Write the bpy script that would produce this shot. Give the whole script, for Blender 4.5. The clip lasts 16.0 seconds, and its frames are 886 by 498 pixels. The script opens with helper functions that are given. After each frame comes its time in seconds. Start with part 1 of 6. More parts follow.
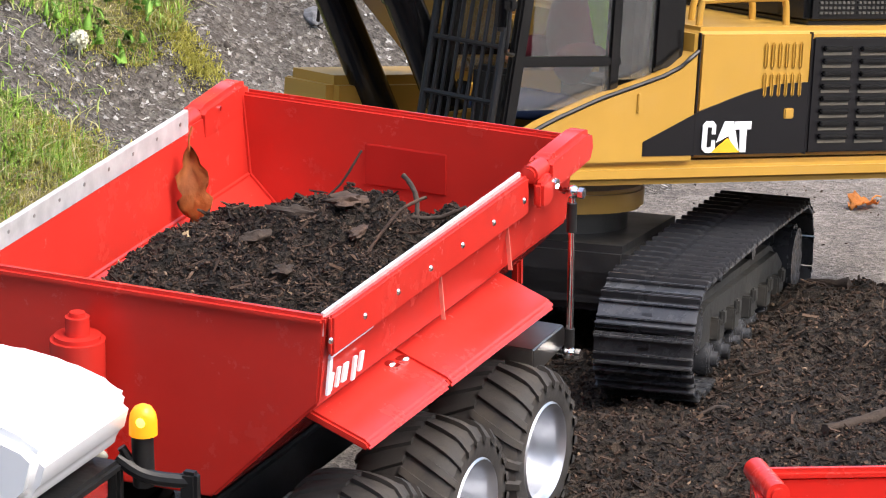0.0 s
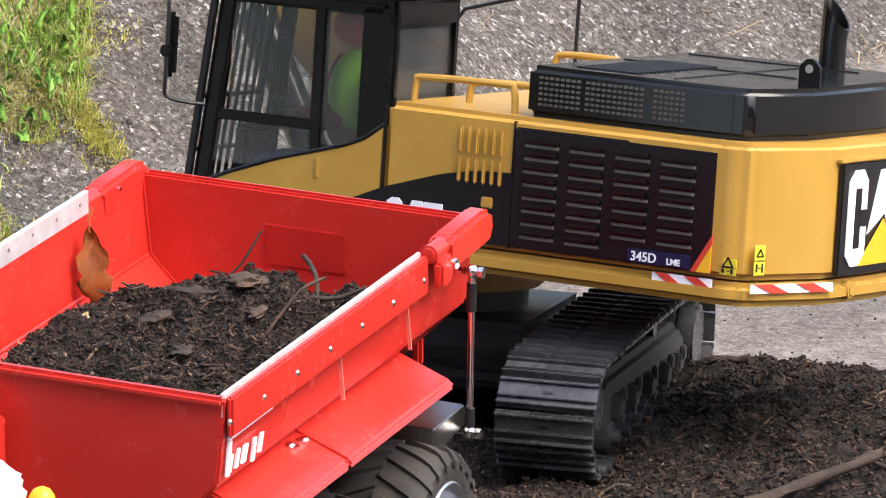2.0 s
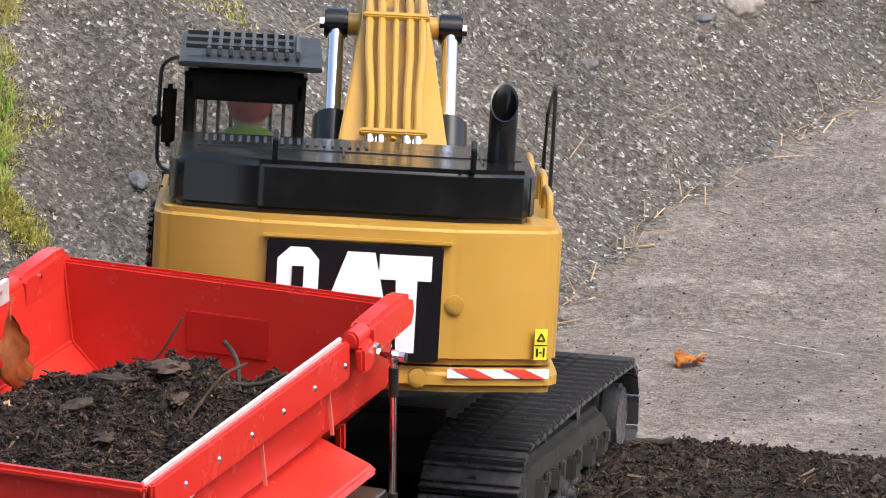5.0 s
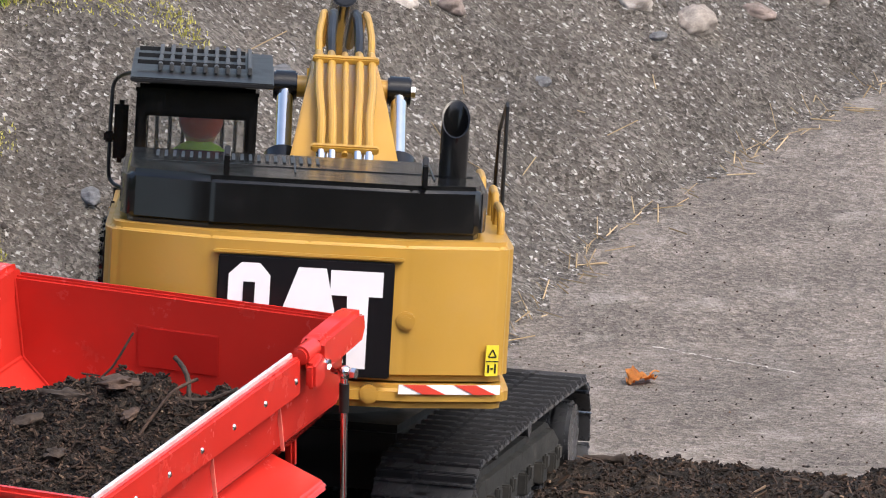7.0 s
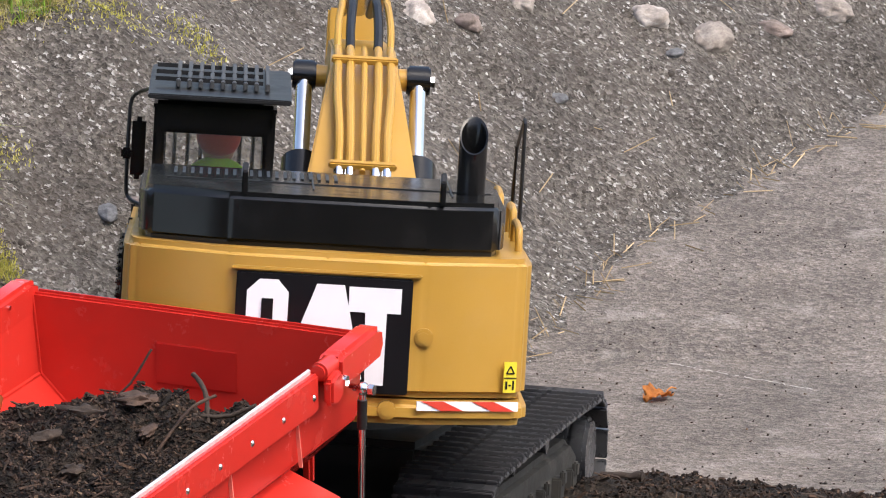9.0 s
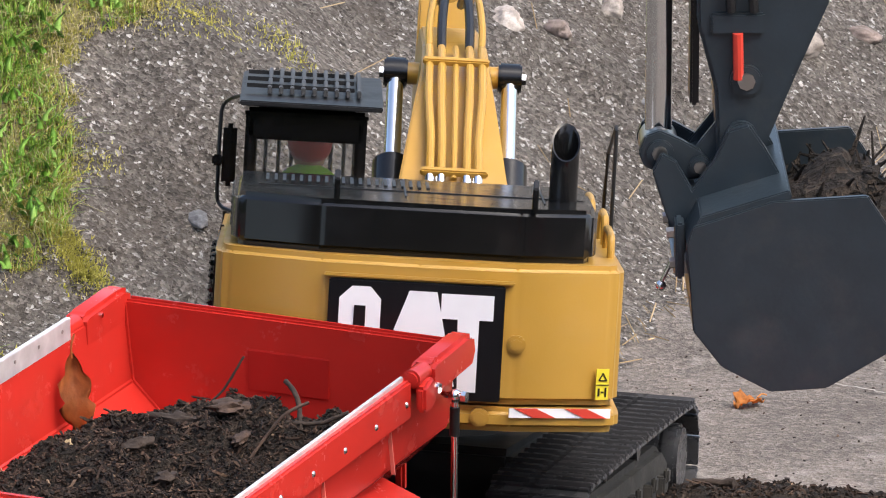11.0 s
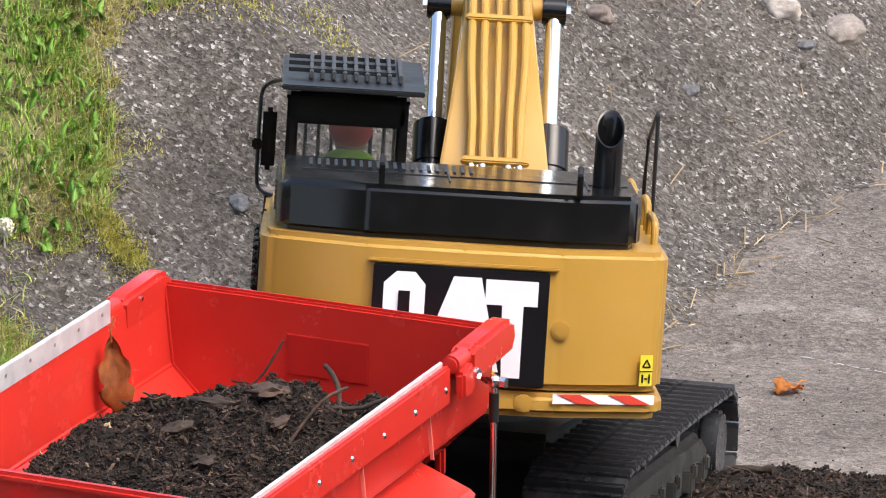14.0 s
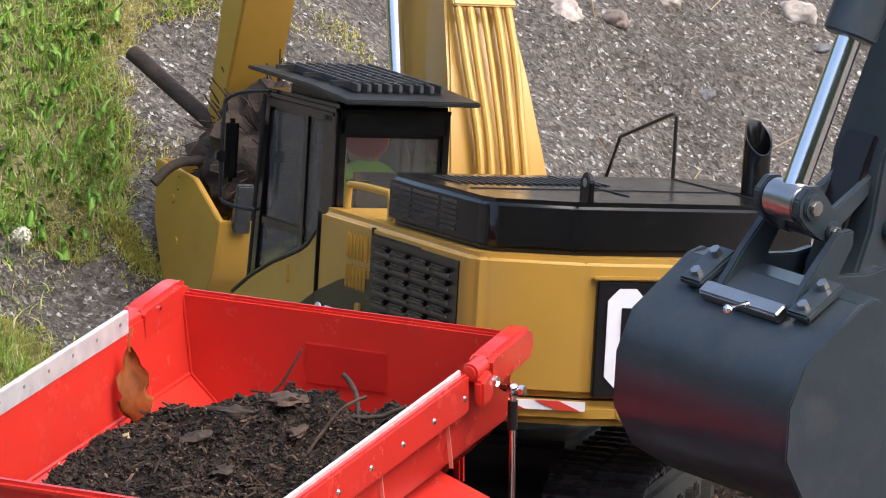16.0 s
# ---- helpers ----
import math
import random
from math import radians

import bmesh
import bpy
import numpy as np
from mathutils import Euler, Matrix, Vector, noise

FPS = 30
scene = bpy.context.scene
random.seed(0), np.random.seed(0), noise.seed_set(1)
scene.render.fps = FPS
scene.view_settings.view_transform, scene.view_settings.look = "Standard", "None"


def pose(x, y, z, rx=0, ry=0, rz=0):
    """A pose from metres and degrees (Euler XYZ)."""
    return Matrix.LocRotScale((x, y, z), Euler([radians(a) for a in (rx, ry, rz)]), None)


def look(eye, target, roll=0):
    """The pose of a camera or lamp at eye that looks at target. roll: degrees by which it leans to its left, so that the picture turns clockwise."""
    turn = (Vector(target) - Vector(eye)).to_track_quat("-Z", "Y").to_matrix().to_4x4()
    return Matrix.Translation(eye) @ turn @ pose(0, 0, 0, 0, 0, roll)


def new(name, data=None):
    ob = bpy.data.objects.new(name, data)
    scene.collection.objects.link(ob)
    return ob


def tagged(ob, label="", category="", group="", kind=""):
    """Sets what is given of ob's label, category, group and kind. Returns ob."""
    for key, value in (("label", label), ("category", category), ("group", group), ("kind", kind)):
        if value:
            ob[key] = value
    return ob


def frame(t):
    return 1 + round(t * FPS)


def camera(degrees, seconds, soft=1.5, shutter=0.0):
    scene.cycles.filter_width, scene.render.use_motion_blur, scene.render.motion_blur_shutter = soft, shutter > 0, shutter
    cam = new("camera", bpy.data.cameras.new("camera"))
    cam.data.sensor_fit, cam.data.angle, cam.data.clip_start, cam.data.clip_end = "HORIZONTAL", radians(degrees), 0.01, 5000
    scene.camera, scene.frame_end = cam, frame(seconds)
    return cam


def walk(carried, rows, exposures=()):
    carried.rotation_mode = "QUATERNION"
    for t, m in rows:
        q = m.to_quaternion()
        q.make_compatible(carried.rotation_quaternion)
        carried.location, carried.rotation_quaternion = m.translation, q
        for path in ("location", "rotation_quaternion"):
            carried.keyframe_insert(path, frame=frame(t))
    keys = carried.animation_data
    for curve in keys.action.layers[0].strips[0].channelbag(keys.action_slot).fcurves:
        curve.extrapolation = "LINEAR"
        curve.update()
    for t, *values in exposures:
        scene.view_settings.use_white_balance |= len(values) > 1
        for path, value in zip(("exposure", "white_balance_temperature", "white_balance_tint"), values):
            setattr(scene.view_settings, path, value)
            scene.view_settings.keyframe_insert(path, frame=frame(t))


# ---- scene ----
# ---------- camera ----------
cam = camera(8.224, 16.0, soft=1.1)
EYES = [
    (0.0, (-0.0094, -3.0476, 1.1250), (-0.0317, -0.2146, 0.1384), 0.07),
    (0.5, (-0.0065, -3.0488, 1.1282), (-0.0186, -0.2147, 0.1446), 0.24),
    (1.0, (-0.0037, -3.0483, 1.1314), (-0.0078, -0.2130, 0.1512), 0.34),
    (1.5, (-0.0011, -3.0481, 1.1327), (0.0048, -0.2105, 0.1588), 0.10),
    (2.0, (-0.0026, -3.0479, 1.1340), (0.0167, -0.2050, 0.1760), 0.17),
    (2.5, (-0.0024, -3.0464, 1.1340), (0.0240, -0.1997, 0.1877), 0.20),
    (3.0, (-0.0021, -3.0459, 1.1354), (0.0296, -0.1967, 0.1970), 0.29),
    (3.5, (-0.0010, -3.0468, 1.1353), (0.0353, -0.1959, 0.2021), 0.20),
    (4.0, (-0.0007, -3.0470, 1.1348), (0.0408, -0.1946, 0.2063), -0.02),
    (4.5, (0.0009, -3.0474, 1.1342), (0.0477, -0.1933, 0.2115), -0.08),
    (7.0, (0.0056, -3.0478, 1.1312), (0.0789, -0.1897, 0.2224), 0.14),
    (7.5, (0.0042, -3.0482, 1.1303), (0.0776, -0.1887, 0.2259), 0.18),
    (8.0, (0.0042, -3.0483, 1.1295), (0.0783, -0.1880, 0.2278), 0.09),
    (8.5, (0.0043, -3.0484, 1.1292), (0.0760, -0.1879, 0.2278), 0.02),
    (9.0, (0.0032, -3.0484, 1.1311), (0.0702, -0.1877, 0.2303), 0.13),
    (9.5, (0.0014, -3.0484, 1.1311), (0.0562, -0.1870, 0.2312), 0.03),
    (10.0, (-0.0000, -3.0483, 1.1311), (0.0443, -0.1858, 0.2343), -0.08),
    (12.5, (-0.0019, -3.0456, 1.1339), (0.0094, -0.1851, 0.2299), -0.12),
    (13.0, (-0.0013, -3.0453, 1.1342), (0.0074, -0.1851, 0.2291), -0.09),
    (13.5, (-0.0006, -3.0453, 1.1351), (0.0057, -0.1854, 0.2293), 0.10),
    (14.0, (-0.0003, -3.0460, 1.1331), (0.0058, -0.1864, 0.2262), 0.07),
    (14.5, (0.0006, -3.0459, 1.1334), (0.0038, -0.1869, 0.2245), -0.18),
    (15.0, (0.0025, -3.0463, 1.1341), (0.0005, -0.1879, 0.2232), -0.34),
    (15.5, (0.0008, -3.0451, 1.1359), (0.0011, -0.1868, 0.2246), -0.33),
    (16.0, (-0.0012, -3.0436, 1.1364), (-0.0028, -0.1839, 0.2295), -0.30),
]
walk(cam, [(t, look(e, g, r)) for t, e, g, r in EYES], exposures=[(0.0, 1.47), (2.0, 1.62), (3.0, 1.55), (4.5, 1.36), (7.0, 1.17), (10.0, 1.19), (12.5, 1.30), (14.5, 1.27), (15.5, 1.23), (16.0, 1.36)])

# ---------- world and light ----------
SUN_EL, SUN_AZ = 58.0, 118.0      # degrees; azimuth clockwise from +y
world = bpy.data.worlds.new("sky")
scene.world = world
world.use_nodes = True
wn = world.node_tree.nodes
sky = wn.new("ShaderNodeTexSky")
sky.sky_type = 'NISHITA'
sky.sun_disc = False
sky.sun_elevation, sky.sun_rotation = radians(SUN_EL), radians(SUN_AZ)
sky.dust_density, sky.air_density = 4.0, 1.0
wn["Background"].inputs[1].default_value = 0.15
world.node_tree.links.new(sky.outputs[0], wn["Background"].inputs[0])
sun = new("sun", bpy.data.lights.new("sun", 'SUN'))
sun.data.energy, sun.data.angle, sun.data.color = 1.05, radians(45), (1.0, 0.95, 0.88)
sd = Vector((math.sin(radians(SUN_AZ)) * math.cos(radians(SUN_EL)), math.cos(radians(SUN_AZ)) * math.cos(radians(SUN_EL)), math.sin(radians(SUN_EL))))
sun.matrix_world = look(sd * 5, (0, 0, 0))


# ---------- materials ----------
def mat(name, base, rough=0.5, metal=0.0, var=0.15, scale=60.0, bump=0.0, bscale=400.0, coat=0.0, dirt=None, dirt_amt=0.0, dirt_scale=25.0, ior=1.45):
    """Principled surface with two scales of colour variation, grain relief and an optional dust layer."""
    m = bpy.data.materials.new(name)
    m.use_nodes = True
    nt = m.node_tree
    n, l = nt.nodes, nt.links
    b = n["Principled BSDF"]
    tc = n.new("ShaderNodeTexCoord")
    n1 = n.new("ShaderNodeTexNoise")
    n1.inputs["Scale"].default_value, n1.inputs["Detail"].default_value = scale, 6
    l.new(tc.outputs["Object"], n1.inputs["Vector"])
    r = n.new("ShaderNodeValToRGB")
    r.color_ramp.elements[0].position, r.color_ramp.elements[1].position = 0.3, 0.72
    r.color_ramp.elements[0].color = (*[c * (1 - var) for c in base], 1)
    r.color_ramp.elements[1].color = (*[min(1, c * (1 + var)) for c in base], 1)
    l.new(n1.outputs["Fac"], r.inputs["Fac"])
    col = r.outputs["Color"]
    rgh = n.new("ShaderNodeMapRange")
    rgh.inputs["To Min"].default_value, rgh.inputs["To Max"].default_value = rough * 0.85, min(1, rough * 1.2)
    l.new(n1.outputs["Fac"], rgh.inputs["Value"])
    rout = rgh.outputs["Result"]
    if dirt:
        n2 = n.new("ShaderNodeTexNoise")
        n2.inputs["Scale"].default_value, n2.inputs["Detail"].default_value, n2.inputs["Roughness"].default_value = dirt_scale, 9, 0.7
        l.new(tc.outputs["Object"], n2.inputs["Vector"])
        mr = n.new("ShaderNodeMapRange")
        mr.inputs["From Min"].default_value, mr.inputs["From Max"].default_value = 0.5, 0.75
        mr.inputs["To Max"].default_value = dirt_amt
        l.new(n2.outputs["Fac"], mr.inputs["Value"])
        mx = n.new("ShaderNodeMix")
        mx.data_type = 'RGBA'
        l.new(mr.outputs["Result"], mx.inputs["Factor"])
        l.new(col, mx.inputs["A"])
        mx.inputs["B"].default_value = (*dirt, 1)
        col = mx.outputs["Result"]
        mm = n.new("ShaderNodeMath")
        mm.operation = 'ADD'
        mm.use_clamp = True
        l.new(rout, mm.inputs[0])
        l.new(mr.outputs["Result"], mm.inputs[1])
        rout = mm.outputs[0]
    l.new(col, b.inputs["Base Color"])
    l.new(rout, b.inputs["Roughness"])
    b.inputs["Metallic"].default_value = metal
    b.inputs["IOR"].default_value = ior
    b.inputs["Coat Weight"].default_value = coat
    b.inputs["Coat Roughness"].default_value = 0.08
    if bump:
        n3 = n.new("ShaderNodeTexNoise")
        n3.inputs["Scale"].default_value, n3.inputs["Detail"].default_value = bscale, 5
        l.new(tc.outputs["Object"], n3.inputs["Vector"])
        bp = n.new("ShaderNodeBump")
        bp.inputs["Strength"].default_value, bp.inputs["Distance"].default_value = bump, 0.002
        l.new(n3.outputs["Fac"], bp.inputs["Height"])
        l.new(bp.outputs["Normal"], b.inputs["Normal"])
    return m


def aggregate(name, stops, scale, fine, bump, rough=0.9, blotch=None):
    """Rough mineral surface: cells of mixed stone colours, fine grit, broad stains and relief."""
    m = bpy.data.materials.new(name)
    m.use_nodes = True
    nt = m.node_tree
    n, l = nt.nodes, nt.links
    b = n["Principled BSDF"]
    tc = n.new("ShaderNodeTexCoord")
    vo = n.new("ShaderNodeTexVoronoi")
    vo.inputs["Scale"].default_value = scale
    wob = n.new("ShaderNodeTexNoise")
    wob.inputs["Scale"].default_value = scale * 0.7
    mv = n.new("ShaderNodeMix")
    mv.data_type = 'RGBA'
    mv.blend_type = 'LINEAR_LIGHT'
    mv.inputs["Factor"].default_value = 0.003
    l.new(tc.outputs["Object"], mv.inputs["A"])
    l.new(tc.outputs["Object"], wob.inputs["Vector"])
    l.new(wob.outputs["Color"], mv.inputs["B"])
    l.new(mv.outputs["Result"], vo.inputs["Vector"])
    sp = n.new("ShaderNodeSeparateColor")
    l.new(vo.outputs["Color"], sp.inputs["Color"])
    r = n.new("ShaderNodeValToRGB")
    el = r.color_ramp.elements
    while len(el) < len(stops):
        el.new(0.5)
    for e, (p, c) in zip(el, stops):
        e.position, e.color = p, (*c, 1)
    l.new(sp.outputs["Red"], r.inputs["Fac"])
    nz = n.new("ShaderNodeTexNoise")
    nz.inputs["Scale"].default_value, nz.inputs["Detail"].default_value, nz.inputs["Roughness"].default_value = fine, 8, 0.75
    l.new(tc.outputs["Object"], nz.inputs["Vector"])
    mr = n.new("ShaderNodeMapRange")
    mr.inputs["From Min"].default_value, mr.inputs["From Max"].default_value = 0.3, 0.7
    mr.inputs["To Min"].default_value, mr.inputs["To Max"].default_value = 0.55, 1.4
    l.new(nz.outputs["Fac"], mr.inputs["Value"])
    big = n.new("ShaderNodeTexNoise")
    big.inputs["Scale"].default_value, big.inputs["Detail"].default_value = 9.0, 6
    l.new(tc.outputs["Object"], big.inputs["Vector"])
    mr2 = n.new("ShaderNodeMapRange")
    mr2.inputs["From Min"].default_value, mr2.inputs["From Max"].default_value = 0.3, 0.7
    mr2.inputs["To Min"].default_value, mr2.inputs["To Max"].default_value = 0.75, 1.25
    l.new(big.outputs["Fac"], mr2.inputs["Value"])
    mul = n.new("ShaderNodeMath")
    mul.operation = 'MULTIPLY'
    l.new(mr.outputs["Result"], mul.inputs[0])
    l.new(mr2.outputs["Result"], mul.inputs[1])
    mx = n.new("ShaderNodeMix")
    mx.data_type = 'RGBA'
    mx.blend_type = 'MULTIPLY'
    mx.inputs["Factor"].default_value = 1.0
    l.new(r.outputs["Color"], mx.inputs["A"])
    cc = n.new("ShaderNodeCombineColor")
    for k in ("Red", "Green", "Blue"):
        l.new(mul.outputs[0], cc.inputs[k])
    l.new(cc.outputs["Color"], mx.inputs["B"])
    col = mx.outputs["Result"]
    if blotch:
        bn = n.new("ShaderNodeTexNoise")
        bn.inputs["Scale"].default_value, bn.inputs["Detail"].default_value, bn.inputs["Roughness"].default_value = blotch[1], 10, 0.72
        l.new(tc.outputs["Object"], bn.inputs["Vector"])
        bm_ = n.new("ShaderNodeMapRange")
        bm_.inputs["From Min"].default_value, bm_.inputs["From Max"].default_value = 0.55, 0.72
        bm_.inputs["To Max"].default_value = blotch[2]
        l.new(bn.outputs["Fac"], bm_.inputs["Value"])
        bx = n.new("ShaderNodeMix")
        bx.data_type = 'RGBA'
        l.new(bm_.outputs["Result"], bx.inputs["Factor"])
        l.new(col, bx.inputs["A"])
        bx.inputs["B"].default_value = (*blotch[0], 1)
        col = bx.outputs["Result"]
    l.new(col, b.inputs["Base Color"])
    b.inputs["Roughness"].default_value = rough
    b.inputs["Specular IOR Level"].default_value = 0.3
    add = n.new("ShaderNodeMath")
    add.operation = 'ADD'
    l.new(vo.outputs["Distance"], add.inputs[0])
    l.new(nz.outputs["Fac"], add.inputs[1])
    bp = n.new("ShaderNodeBump")
    bp.inputs["Strength"].default_value, bp.inputs["Distance"].default_value = bump, 0.003
    l.new(add.outputs[0], bp.inputs["Height"])
    l.new(bp.outputs["Normal"], b.inputs["Normal"])
    return m


def island(name, stops, rough=0.85, rnd="island", trans=0.0):
    """Loose small pieces: each takes its own colour."""
    m = bpy.data.materials.new(name)
    m.use_nodes = True
    n, l = m.node_tree.nodes, m.node_tree.links
    b = n["Principled BSDF"]
    r = n.new("ShaderNodeValToRGB")
    el = r.color_ramp.elements
    while len(el) < len(stops):
        el.new(0.5)
    for e, (p, c) in zip(el, stops):
        e.position, e.color = p, (*c, 1)
    g = n.new("ShaderNodeNewGeometry")
    l.new(g.outputs["Random Per Island"], r.inputs["Fac"])
    tc = n.new("ShaderNodeTexCoord")
    nz = n.new("ShaderNodeTexNoise")
    nz.inputs["Scale"].default_value, nz.inputs["Detail"].default_value = 500, 4
    l.new(tc.outputs["Object"], nz.inputs["Vector"])
    bp = n.new("ShaderNodeBump")
    bp.inputs["Strength"].default_value, bp.inputs["Distance"].default_value = 0.5, 0.001
    l.new(nz.outputs["Fac"], bp.inputs["Height"])
    l.new(bp.outputs["Normal"], b.inputs["Normal"])
    l.new(r.outputs["Color"], b.inputs["Base Color"])
    b.inputs["Roughness"].default_value = rough
    b.inputs["Specular IOR Level"].default_value = 0.25
    if trans:
        tl, mx = n.new("ShaderNodeBsdfTranslucent"), n.new("ShaderNodeMixShader")
        l.new(r.outputs["Color"], tl.inputs["Color"])
        mx.inputs[0].default_value = trans
        l.new(b.outputs[0], mx.inputs[1])
        l.new(tl.outputs[0], mx.inputs[2])
        l.new(mx.outputs[0], n["Material Output"].inputs[0])
    return m


DUST = (0.16, 0.12, 0.09)
RED = mat("red_plastic", (0.56, 0.030, 0.021), 0.17, var=0.06, scale=30, bump=0.03, bscale=900, dirt=(0.45, 0.05, 0.035), dirt_amt=0.25, dirt_scale=40)
DRED = mat("red_plastic_backing_shade", (0.46, 0.020, 0.015), 0.25, var=0.08, scale=30)
YEL = mat("yellow_paint", (0.435, 0.246, 0.042), 0.30, var=0.05, scale=30, bump=0.03, bscale=900, dirt=(0.45, 0.30, 0.10), dirt_amt=0.2)
BLK = mat("black_gloss", (0.007, 0.007, 0.0075), 0.16, var=0.1, dirt=(0.035, 0.031, 0.027), dirt_amt=0.12, dirt_scale=60)
MBLK = mat("black_matt", (0.009, 0.009, 0.0095), 0.40, var=0.2, bump=0.06, dirt=(0.06, 0.05, 0.04), dirt_amt=0.18)
DECAL = mat("black_decal", (0.006, 0.0055, 0.007), 0.3, var=0.1)
TRK = mat("track_steel", (0.062, 0.064, 0.070), 0.25, metal=0.35, var=0.25, bump=0.1, dirt=(0.06, 0.05, 0.04), dirt_amt=0.4, dirt_scale=70)
TRKF = mat("track_frame_dusty", (0.026, 0.025, 0.023), 0.6, var=0.3, bump=0.2, dirt=(0.09, 0.078, 0.063), dirt_amt=0.55, dirt_scale=50)
GREY = mat("anthracite_paint", (0.024, 0.034, 0.043), 0.30, var=0.12, bump=0.05, dirt=(0.10, 0.09, 0.075), dirt_amt=0.22, dirt_scale=45)
CHR = mat("chrome", (0.78, 0.78, 0.78), 0.13, metal=1.0, var=0.05)
STEEL = mat("bare_steel", (0.42, 0.41, 0.40), 0.3, metal=1.0, var=0.15)
ALU = mat("aluminium", (0.74, 0.73, 0.73), 0.42, metal=0.5, var=0.14, scale=120, bump=0.05)
RIM = mat("silver_rim", (0.50, 0.52, 0.56), 0.36, metal=0.85, var=0.08, dirt=DUST, dirt_amt=0.25)
RUB = mat("tyre_rubber", (0.036, 0.032, 0.029), 0.72, var=0.2, bump=0.12, dirt=(0.14, 0.115, 0.09), dirt_amt=0.5, dirt_scale=30)
WHT = mat("white_paint", (0.82, 0.83, 0.84), 0.25, var=0.02, coat=0.2)
WDEC = mat("white_decal", (0.82, 0.82, 0.85), 0.4, var=0.03)
YDEC = mat("amber_decal", (0.78, 0.42, 0.02), 0.4, var=0.04)
LYEL = mat("warning_yellow", (0.75, 0.62, 0.04), 0.4, var=0.04)
RDEC = mat("red_decal", (0.60, 0.05, 0.03), 0.4, var=0.05)
HIVIS = mat("lime_cloth", (0.30, 0.62, 0.03), 0.8, var=0.12, bump=0.1)
MAROON = mat("maroon_cloth", (0.16, 0.02, 0.028), 0.85, var=0.2, bump=0.1)
SKIN = mat("doll_plastic", (0.55, 0.27, 0.14), 0.5)
BLUE = mat("blue_cloth", (0.03, 0.05, 0.13), 0.85, var=0.2)
HELM = mat("red_helmet", (0.52, 0.045, 0.03), 0.4)
HOSE = mat("rubber_hose", (0.012, 0.012, 0.013), 0.4)
WOOD = mat("bark_wood", (0.042, 0.029, 0.021), 0.9, var=0.45, scale=90, bump=0.6, bscale=260)
BARK = mat("bark_piece", (0.07, 0.043, 0.030), 0.9, var=0.5, scale=120, bump=0.7, bscale=300)
LEAF = mat("dry_leaf", (0.44, 0.13, 0.03), 0.6, var=0.45, scale=70, bump=0.25, bscale=200)
LEAF2 = mat("orange_leaf", (0.62, 0.23, 0.05), 0.7, var=0.4, scale=120, bump=0.3)
SOIL = aggregate("dark_soil", [(0.0, (0.010, 0.008, 0.006)), (0.55, (0.024, 0.018, 0.013)), (0.85, (0.042, 0.03, 0.021)), (1.0, (0.07, 0.05, 0.036))], 260, 420, 1.0)
CHIP = island("mulch_chips", [(0.0, (0.009, 0.007, 0.006)), (0.5, (0.024, 0.0155, 0.011)), (0.8, (0.047, 0.029, 0.020)), (0.95, (0.082, 0.051, 0.035)), (0.992, (0.13, 0.085, 0.057)), (1.0, (0.30, 0.21, 0.14))])
BANK = aggregate("weathered_aggregate", [(0.0, (0.060, 0.050, 0.041)), (0.3, (0.110, 0.096, 0.081)), (0.65, (0.155, 0.137, 0.117)), (0.92, (0.23, 0.205, 0.18)), (1.0, (0.55, 0.53, 0.50))], 420, 200, 1.0, blotch=((0.085, 0.067, 0.051), 6.0, 0.6))
SLAB = aggregate("worn_concrete", [(0.0, (0.118, 0.100, 0.084)), (0.6, (0.168, 0.144, 0.123)), (1.0, (0.235, 0.205, 0.178))], 420, 130, 0.6, blotch=((0.36, 0.33, 0.295), 21.0, 0.75))
STONE = aggregate("field_stone", [(0.0, (0.26, 0.22, 0.19)), (0.7, (0.34, 0.30, 0.265)), (1.0, (0.42, 0.38, 0.34))], 60, 150, 0.5)
PEB = island("pebbles", [(0.0, (0.05, 0.041, 0.034)), (0.35, (0.105, 0.091, 0.077)), (0.75, (0.165, 0.147, 0.128)), (0.93, (0.26, 0.235, 0.21)), (1.0, (0.66, 0.64, 0.61))], 0.85)
GRASS = island("grass_blades", [(0.0, (0.18, 0.34, 0.035)), (0.45, (0.34, 0.55, 0.07)), (0.75, (0.48, 0.64, 0.15)), (0.92, (0.60, 0.60, 0.26)), (1.0, (0.70, 0.62, 0.40))], 0.5, trans=0.3)
DRYG = island("dry_grass_blades", [(0.0, (0.30, 0.36, 0.08)), (0.3, (0.52, 0.48, 0.16)), (0.6, (0.64, 0.54, 0.27)), (1.0, (0.76, 0.66, 0.44))], 0.6, trans=0.25)
WEED = island("weed_leaf_green", [(0.0, (0.12, 0.26, 0.03)), (0.6, (0.20, 0.40, 0.055)), (1.0, (0.34, 0.54, 0.12))], 0.5, trans=0.3)
MOSS = island("moss_tufts", [(0.0, (0.30, 0.29, 0.04)), (0.5, (0.52, 0.48, 0.09)), (1.0, (0.70, 0.64, 0.20))], 0.8, trans=0.25)
STRAW = island("straw", [(0.0, (0.26, 0.18, 0.09)), (1.0, (0.50, 0.38, 0.22))], 0.7)
TURF = mat("turf_thatch", (0.20, 0.175, 0.075), 0.95, var=0.4, scale=60, bump=0.6, bscale=200)
GLS = bpy.data.materials.new("glazing_reflection_haze")
GLS.use_nodes = True
_n, _l = GLS.node_tree.nodes, GLS.node_tree.links
_tr, _gl, _mx, _fr = _n.new("ShaderNodeBsdfTransparent"), _n.new("ShaderNodeBsdfGlossy"), _n.new("ShaderNodeMixShader"), _n.new("ShaderNodeFresnel")
